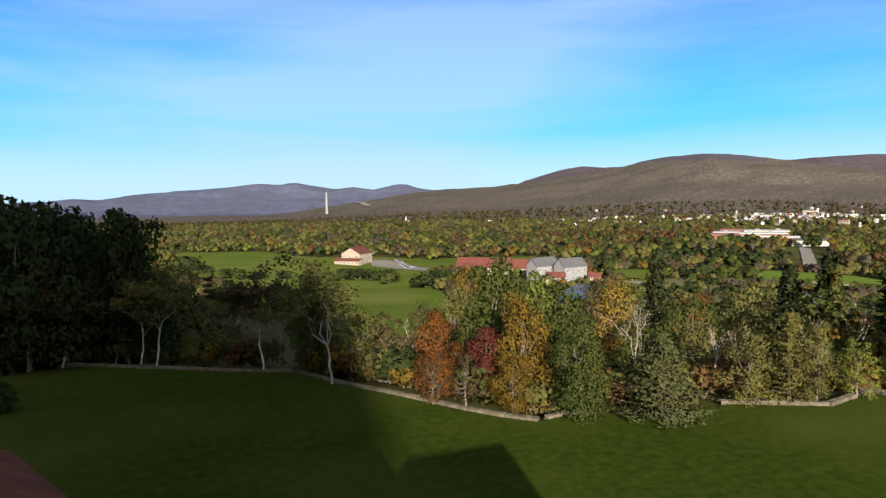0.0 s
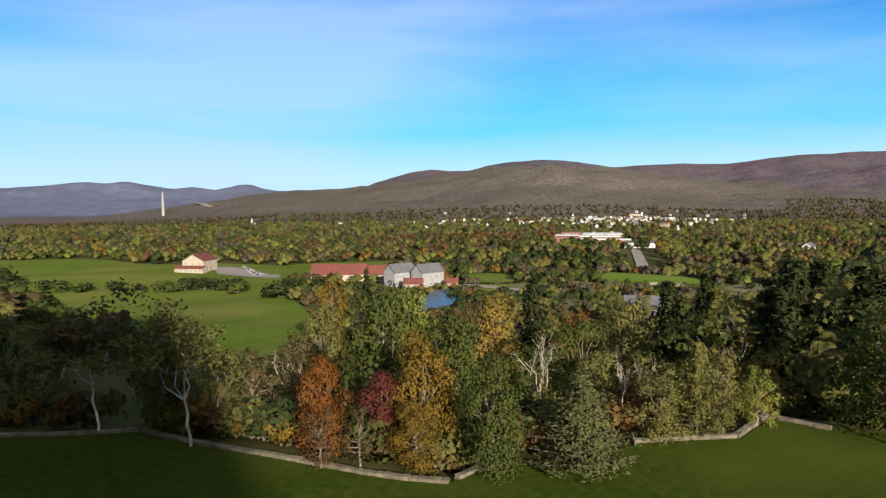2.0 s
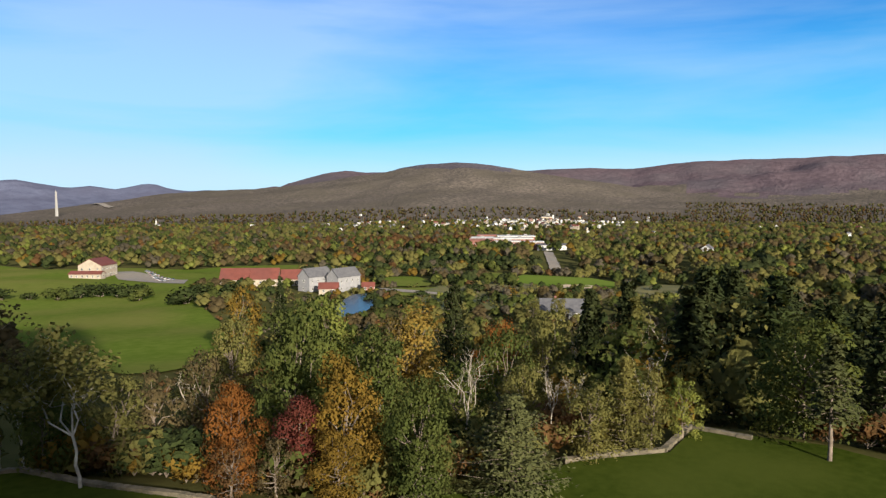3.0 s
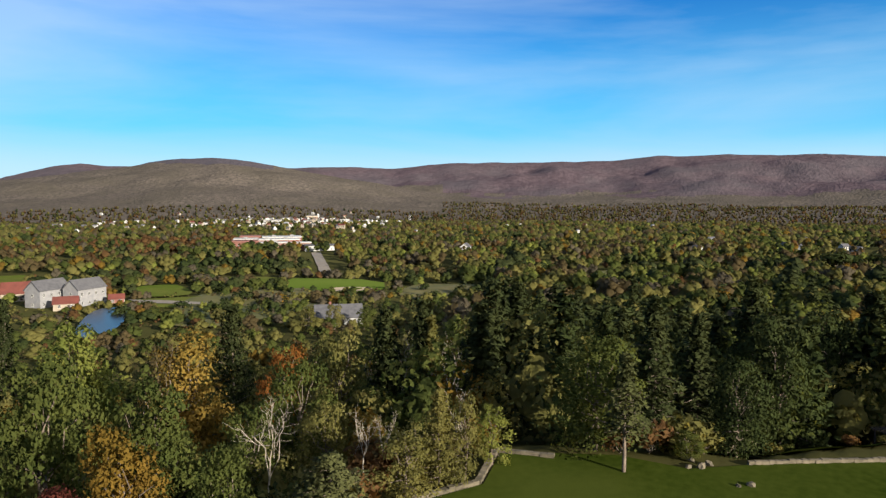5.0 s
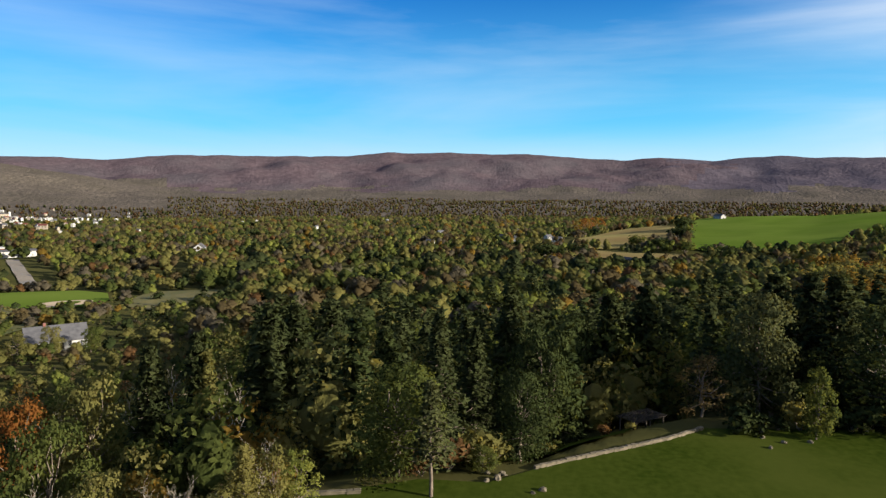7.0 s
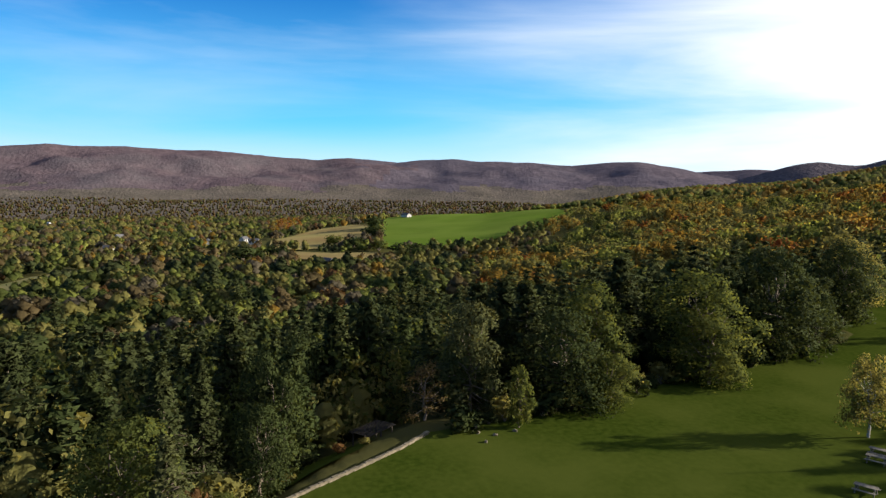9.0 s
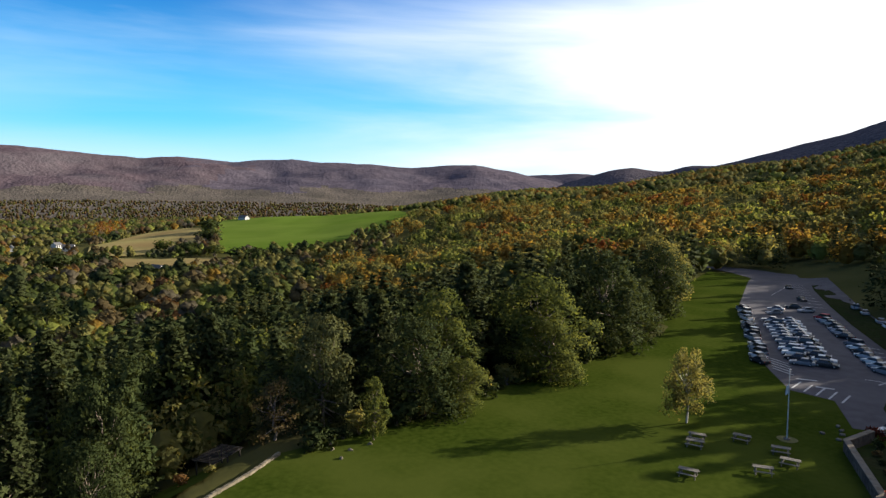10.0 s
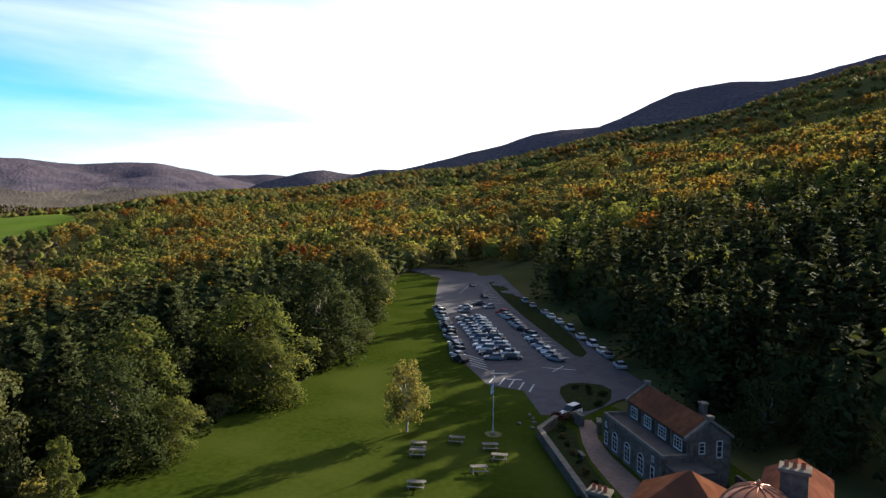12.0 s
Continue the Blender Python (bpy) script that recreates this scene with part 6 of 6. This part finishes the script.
house("hilltop_barn", "white barn on the crest of the green hill", 936, -246, 20, 16, 8, 4, 7, PAINT, GREYROOF, 1, 5.0, "barn")


SCHOOL, ANNEX = (492, 508), (522, 464)


def school():
    root = new("school")
    x, y = SCHOOL
    root.matrix_basis = pose(x, y, float(ground(x, y)) + 1.5, 0, 0, -44)
    for x0, y0, x1, y1, h, red in ((-36, 0, -9, 26, 6.5, True), (-8.5, -8, 20, 12, 5.0, False), (-8.5, 14, 34, 40, 7.0, False), (-34, 28, -9, 58, 7.0, False), (-4, 44, 38, 74, 8.0, False), (20.5, -6, 44, 10, 4.6, False), (-28, 60, -6, 84, 8.6, True)):
        part("wall", boxes((x0, y0, -4, x1, y1, h)), BRICKRED, root)
        part("roof", boxes((x0 - 0.6, y0 - 0.6, h + 0.004, x1 + 0.6, y1 + 0.6, h + 0.9)), ROOFRED if red else PAINT, root, "flat faded red roof" if red else "flat white roof")
        n = int((x1 - x0) / 5)
        for k in range(n):
            window(root, x0 + (x1 - x0) * (k + 0.5) / n, y0, h * 0.35, 2.6, 2.0, "y-", 1)
    for x0, y0, z in ((-2, 20, 7.9), (18, 28, 7.9), (6, 56, 8.9), (26, 62, 8.9), (-24, 40, 7.9), (6, 0, 5.9)):
        part("roof_unit", boxes((x0, y0, z + 0.01, x0 + 4, y0 + 3, z + 1.6), bevel=0.1), GREYSIDING, root, "grey roof vent box")
    tagged(root, "sprawling red-brick school with flat white and red roofs", "school")
    c, q = math.cos(radians(-44)), math.sin(radians(-44))
    CLEAR.append([(x + u * c - v * q, y + u * q + v * c) for u, v in ((-62, -16), (62, -16), (50, 92), (-50, 92))])


school()
house("school_annex", "long low white building beside the road", ANNEX[0], ANNEX[1], -44, 30, 12, 5, 6.5, PAINT, GREYROOF, 1, 6, "building")


def town():
    g = random.Random(21)
    base = {}
    k = 0
    for cx, cy, sx, sy, n, size in ((1130, 1000, 90, 110, 28, 0.95), (1420, 1250, 110, 80, 62, 1.08), (1250, 1300, 160, 120, 54, 0.95), (1250, 1560, 200, 130, 22, 1.0), (960, 1500, 200, 160, 14, 1.0), (1560, 1300, 150, 150, 22, 1.0), (1600, 700, 240, 240, 6, 1.0)):
        for _ in range(n):
            x, y = 0.84 * g.gauss(cx, sx), 0.84 * g.gauss(cy, sy)
            key = g.randrange(5)
            m = pose(x, y, float(ground(x, y)) + 3.2, 0, 0, g.uniform(0, 180)) @ Matrix.Scale(0.78, 4)
            if key not in base:
                wall, roof = ((PAINT, GREYROOF), (CREAM, GREYROOF), (PAINT, PAINT), (CREAM, REDROOF), (PAINT, GREYROOF))[key]
                base[key] = house("town_house", ("white town house with a grey roof", "cream town house with a grey roof", "pale flat-looking town building", "cream town house with a red roof", "white gabled house in the town")[key],
                                  x, y, 0, 9 + 2 * key, 7, 5 + 0.5 * key, 8 + 0.5 * key, wall, roof, 2, 5.0, far=True)
                base[key]["group"] = "houses of the town"
                base[key].matrix_basis = m
            else:
                copy_thing(base[key], m @ Matrix.Scale(size, 4))
            CLEAR.append([(x - 26, y - 26), (x + 2, y - 16), (x + 9, y + 9), (x - 16, y + 2)])
    root = new("town_hall")
    root.matrix_basis = pose(1290, 1150, float(ground(1290, 1150)) + 5, 0, 0, -40) @ Matrix.Scale(0.42, 4)
    part("wall", boxes((-34, -14, -5, 34, 14, 22)), CREAM, root)
    part("roof", hip_roof(68, 28, 22, 28), GREYROOF, root, at=Matrix.Translation((-34, -14, 0)))
    part("tower", boxes((36, -6, -5, 46, 6, 34)), PAINT, root)
    for i in range(9):
        window(root, -30 + 7.5 * i, -14, 6, 3, 8, "y-", 1)
    tagged(root, "large white hall above the town roofs", "building")


town()


def monument(x, y, h):
    z = float(ground(x, y))
    bm = bmesh.new()
    rings = [[bm.verts.new((s * a, t * a, zz)) for s, t in ((-1, -1), (1, -1), (1, 1), (-1, 1))] for a, zz in ((3.6, -6), (3.4, 2), (1.8, h * 0.90), (0.2, h))]
    for a, b in zip(rings, rings[1:]):
        for i in range(4):
            bm.faces.new((a[i], a[(i + 1) % 4], b[(i + 1) % 4], b[i]))
    bm.faces.new(rings[-1])
    tagged(part("obelisk", bm, OBELISK, at=pose(x, y, z + 4, 0, 0, 25)), "tall pale limestone obelisk above the trees", "obelisk")


monument(402, 2530, 84)


def church(x, y):
    root = house("church", "small white church with a pointed steeple", x, y, 40, 22, 12, 8, 14, PAINT, GREYROOF, 1, 5, "church", z=float(ground(x, y)) + 4)
    part("tower", boxes((-0.1, 3.5, 0, 5, 8.5, 22)), PAINT, root)
    root.matrix_basis = root.matrix_basis @ Matrix.Scale(0.5, 4)
    part("steeple", solid([(-0.3, 3.3, 22.01), (5.2, 3.3, 22.01), (5.2, 8.7, 22.01), (-0.3, 8.7, 22.01), (2.5, 6, 34)], [(3, 2, 1, 0), (0, 1, 4), (1, 2, 4), (2, 3, 4), (3, 0, 4)]), PAINT, root)


church(432, 1520)


# hedgerows and lone bushes in the meadows and along the far fields
for k, (x, y, h) in enumerate(((-3, 403, 4.5), (6, 393, 5), (15, 386, 4.5), (30, 380, 5), (40, 376, 3), (50, 365, 5.5), (60, 365, 6), (69, 362, 5.5), (74, 351, 6), (78, 330, 5.5), (81, 348, 5), (89, 296, 7), (95, 307, 6), (103, 317, 5), (110, 304, 6), (-24, 476, 9), (-12, 452, 4),
                             (651, -92, 9), (624, -103, 9), (601, -112, 8), (701, -142, 12), (730, -150, 10), (804, -170, 14), (542, -129, 9), (513, -139, 8), (575, -118, 8), (549, -25, 10), (528, -2, 12), (150, 245, 4), (170, 254, 3.5), (176, 240, 3), (200, 230, 4), (215, 262, 4), (230, 255, 3.5), (285, 190, 3), (270, 175, 3))):
    tree("shrub", x, y, h * 1.35, ("dark", "green", "dark", "dark")[k % 4], 1.6, k % 3, "bushy hedgerow clump between the fields", group="hedgerow bushes")
for k, (x, y) in enumerate(((880, -52), (897, -60), (915, -66), (935, -74), (955, -82), (975, -92))):
    tree("row", x, y, 20, "orange" if k % 2 else "gold", 0.9, k % 3, "tall orange autumn tree in a roadside row", group="orange roadside trees")


# ---- the woods, ring by ring ----
HOUSE_PLOT = [(-38, -42), (-38, 20), (-22, 66), (20, 66), (66, -2), (66, -30), (32, -66), (16, -64), (6, -50)]

PLANTATION = [(280, 378), (330, 332), (372, 372), (322, 418)]          # a dark block of planted conifers


def ring(name, r0, r1, gap, form, seed):
    x, y, r, a, g = scattered(r0, r1, -20, 190, gap, seed)
    n = len(x)
    slope = a > 118
    col = np.where(slope, mixed(g, n, {"olive": 9, "gold": 4, "yellow": 1.2, "green": 3, "lime": 2.4, "orange": 0.6}, x, y, 150),
                   mixed(g, n, {"green": 4.5, "dark": 1.6, "olive": 7.5, "brown": 4, "rust": 0.7, "gold": 0.8, "lime": 1.6, "grey": 1.6, "pine": 1.0}, x, y, 130))
    ruddy = np.exp(-(((x - 480) / 120) ** 2 + ((y - 640) / 90) ** 2)) > g.uniform(size=n)
    col = np.where(ruddy, TINTS.index("rust"), col)
    col = np.where(inside(PLANTATION, x, y), TINTS.index("dark"), col)
    woods(name, "distant autumn woodland filling the valley", x, y, np.where(slope & (r > 800), g.uniform(7, 11, n), np.where(r > 800, g.uniform(6, 11, n), g.uniform(7.5, 13.5, n))), np.where(slope & (r > 800), g.uniform(1.1, 1.5, n), g.uniform(1.0, 1.35, n)), np.where(slope & (form == "tuft") & (r < 800), "leafy", np.where(~slope & (form == "tuft"), "small", form)), col, 5)


def plant():
    # thickets and woods just below the lawn
    x, y, r, a, g = scattered(30, 190, -100, 225, 5.4, 11)
    edge = r - table(LAWN_EDGE, a)
    keep = (edge > np.where(a > 150, 3, np.where(a > 143, 9, np.where(a > 100, 4, 7)))) & ~((a > 143) & (a < 150) & (edge < 10)) & ~(inside(HOUSE_PLOT, x, y)) & ~((a < 16) & (edge > 22) & (a > -3)) & ~((r < 90) & (g.uniform(size=len(x)) < 0.4))
    keep &= ~(((r > 100) | (g.uniform(size=len(x)) < 0.4)) & ((a < -24) | (a > 192)))
    x, y, r, a = x[keep], y[keep], r[keep], a[keep]
    n = len(x)
    col = mixed(g, n, {"green": 4.5, "dark": 1.5, "olive": 8, "brown": 2, "gold": 1.1, "lime": 1.2, "rust": 0.4, "grey": 0.5}, x, y, 40)
    piney = (a > 66) & (a < 150) & (g.uniform(size=n) < np.where(a < 100, 0.6, 0.38))
    col = np.where(piney, np.where(g.uniform(size=n) < .75, TINTS.index("pine"), TINTS.index("dark")), col)
    col = np.where((a > 70) & ~piney, mixed(g, n, {"dark": 5, "green": 5, "olive": 1.2}, x, y, 30), col)
    forms = np.where(piney, "midpine", np.where(np.isin(col, [TINTS.index("brown"), TINTS.index("grey")]), "bare", "mid"))
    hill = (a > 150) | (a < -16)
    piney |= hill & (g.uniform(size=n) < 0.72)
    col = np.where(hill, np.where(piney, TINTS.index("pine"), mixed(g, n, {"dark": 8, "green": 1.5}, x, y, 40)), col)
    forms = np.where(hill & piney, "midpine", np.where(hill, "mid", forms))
    close = (a > -14) & (a < 178) & (r < np.where(a > 150, 138, 112))
    forms = np.where(close & (forms == "midpine"), "nearpine", np.where(close & (forms == "mid"), "near", forms))
    # unseen woods outside the view: coarse trees added only to throw shade
    forms = np.where((a < -22) | (a > 190), "low", forms)
    hidden = (r > 145) & (a < 140)
    forms = np.where(hidden & (forms == "midpine"), "backpine", np.where(hidden & (forms == "mid"), "back", forms))
    high = np.where(piney, g.uniform(11, 16.5, n), np.where(a > 70, g.uniform(9, 14, n), g.uniform(6.5, 11.5, n))) * np.where((a > -3) & (a < 62) & (r > 62), np.where(r > 110, 0.48, 0.62), np.where((a > -10) & (a < 60) & (r < 70), 0.8, 1.0)) * np.where(a > 150, 1.12, np.where(hill, 1.1, 1.0))
    woods("near_woods", "mixed woods of dark pines and turning broadleaf trees below the lawn", x, y, high, np.where(piney, 1.05, 1.0), forms, col, 3)
    # woods in the valley and on the mountain's foot
    x, y, r, a, g = scattered(190, 460, -20, 190, 8.9, 12)
    keep = (r - table(LAWN_EDGE, a) > 8) & ~((a > 145.5) & (a < 157) & (r < 262))
    x, y, r, a = x[keep], y[keep], r[keep], a[keep]
    n = len(x)
    slope = a > 112
    col = np.where(slope, mixed(g, n, {"olive": 8, "gold": 4, "yellow": 1.4, "green": 2.5, "lime": 2, "orange": 0.7}, x, y, 90),
                   mixed(g, n, {"green": 4.5, "dark": 2.2, "olive": 6.5, "brown": 3, "rust": 0.4, "gold": 0.7, "lime": 1.4, "grey": 1.4, "pine": 1.2}, x, y, 90))
    ev = (col == TINTS.index("pine")) | (slope & (a > 146) & (r < 285) & (g.uniform(size=n) < np.where(r < 230, 0.7, 0.4)))
    ev |= (a > 100) & (a <= 146) & (r < 250) & (g.uniform(size=n) < 0.7)
    col = np.where(ev, TINTS.index("pine"), np.where((a > 100) & (a <= 146) & (r < 235), TINTS.index("dark"), col))
    fresh = (a > 155) & (r > 215) & (r < 330) & ~ev & (rough_land(x, y, 110) > 0.1)
    col = np.where(fresh, TINTS.index("lime"), col)
    col = np.where(inside(PLANTATION, x, y), TINTS.index("dark"), col)
    low = (a > 0) & (a < 62)
    forms = np.where(ev & (a > 146) & (r < 300), "midpine", np.where(ev & (r < 330), "backpine", np.where((a > 146) & (r < 300), "mid", np.where((r < 270) & ~((a > 0) & (a < 62)), "back", np.where(slope, "leafy", "crown")))))
    woods("valley_woods", "autumn woods of olive, brown and gold across the valley side", x, y, np.where(ev, g.uniform(11, 17, n), g.uniform(8, 13, n)) * np.where(low, np.where((a > 22) & (a < 60) & (r < 330), 0.42, 0.6), 1.0), np.where(low, 1.35, 1.15), forms, col, 4)
    for name, r0, r1, gap, form, seed in (("middle_woods", 460, 850, 12.4, "tuft", 13), ("far_woods", 850, 1700, 16.8, "far", 15)):
        ring(name, r0, r1, gap, form, seed)
    x, y, r, a, g = scattered(1700, 2700, -20, 131, 22.0, 14)
    keep = (a > 60) | (r < 2150)
    x, y, r, a = x[keep], y[keep], r[keep], a[keep]
    n = len(x)
    col = np.where(a > 131, mixed(g, n, {"olive": 1, "brown": 2, "dark": 4, "pine": 4}), mixed(g, n, {"brown": 6, "olive": 2.5, "dark": 0.8, "rust": 1.4, "green": 0.8}))
    woods("hill_woods", "far brown and olive woods on the foothills", x, y, np.where(a > 112, g.uniform(6, 9, n), g.uniform(5, 8, n)), np.where(a > 112, g.uniform(1.6, 2.2, n), g.uniform(1.6, 2.4, n)), np.full(n, "dot"), col, 6)

    # low brush between the near trees and the fields
    x, y, r, a, g = scattered(70, 340, 12, 66, 5.3, 17)
    keep = r - table(LAWN_EDGE, a) > 12
    x, y, r, a = x[keep], y[keep], r[keep], a[keep]
    n = len(x)
    woods("brush_thicket", "low olive and brown brush on the slope below the lawn", x, y, g.uniform(1.0, 3.0, n), g.uniform(1.0, 1.7, n), np.full(n, "low"), mixed(g, n, {"olive": 5, "green": 4, "brown": 3, "lime": 1, "grey": 1, "rust": 0.5}), 8)


plant()
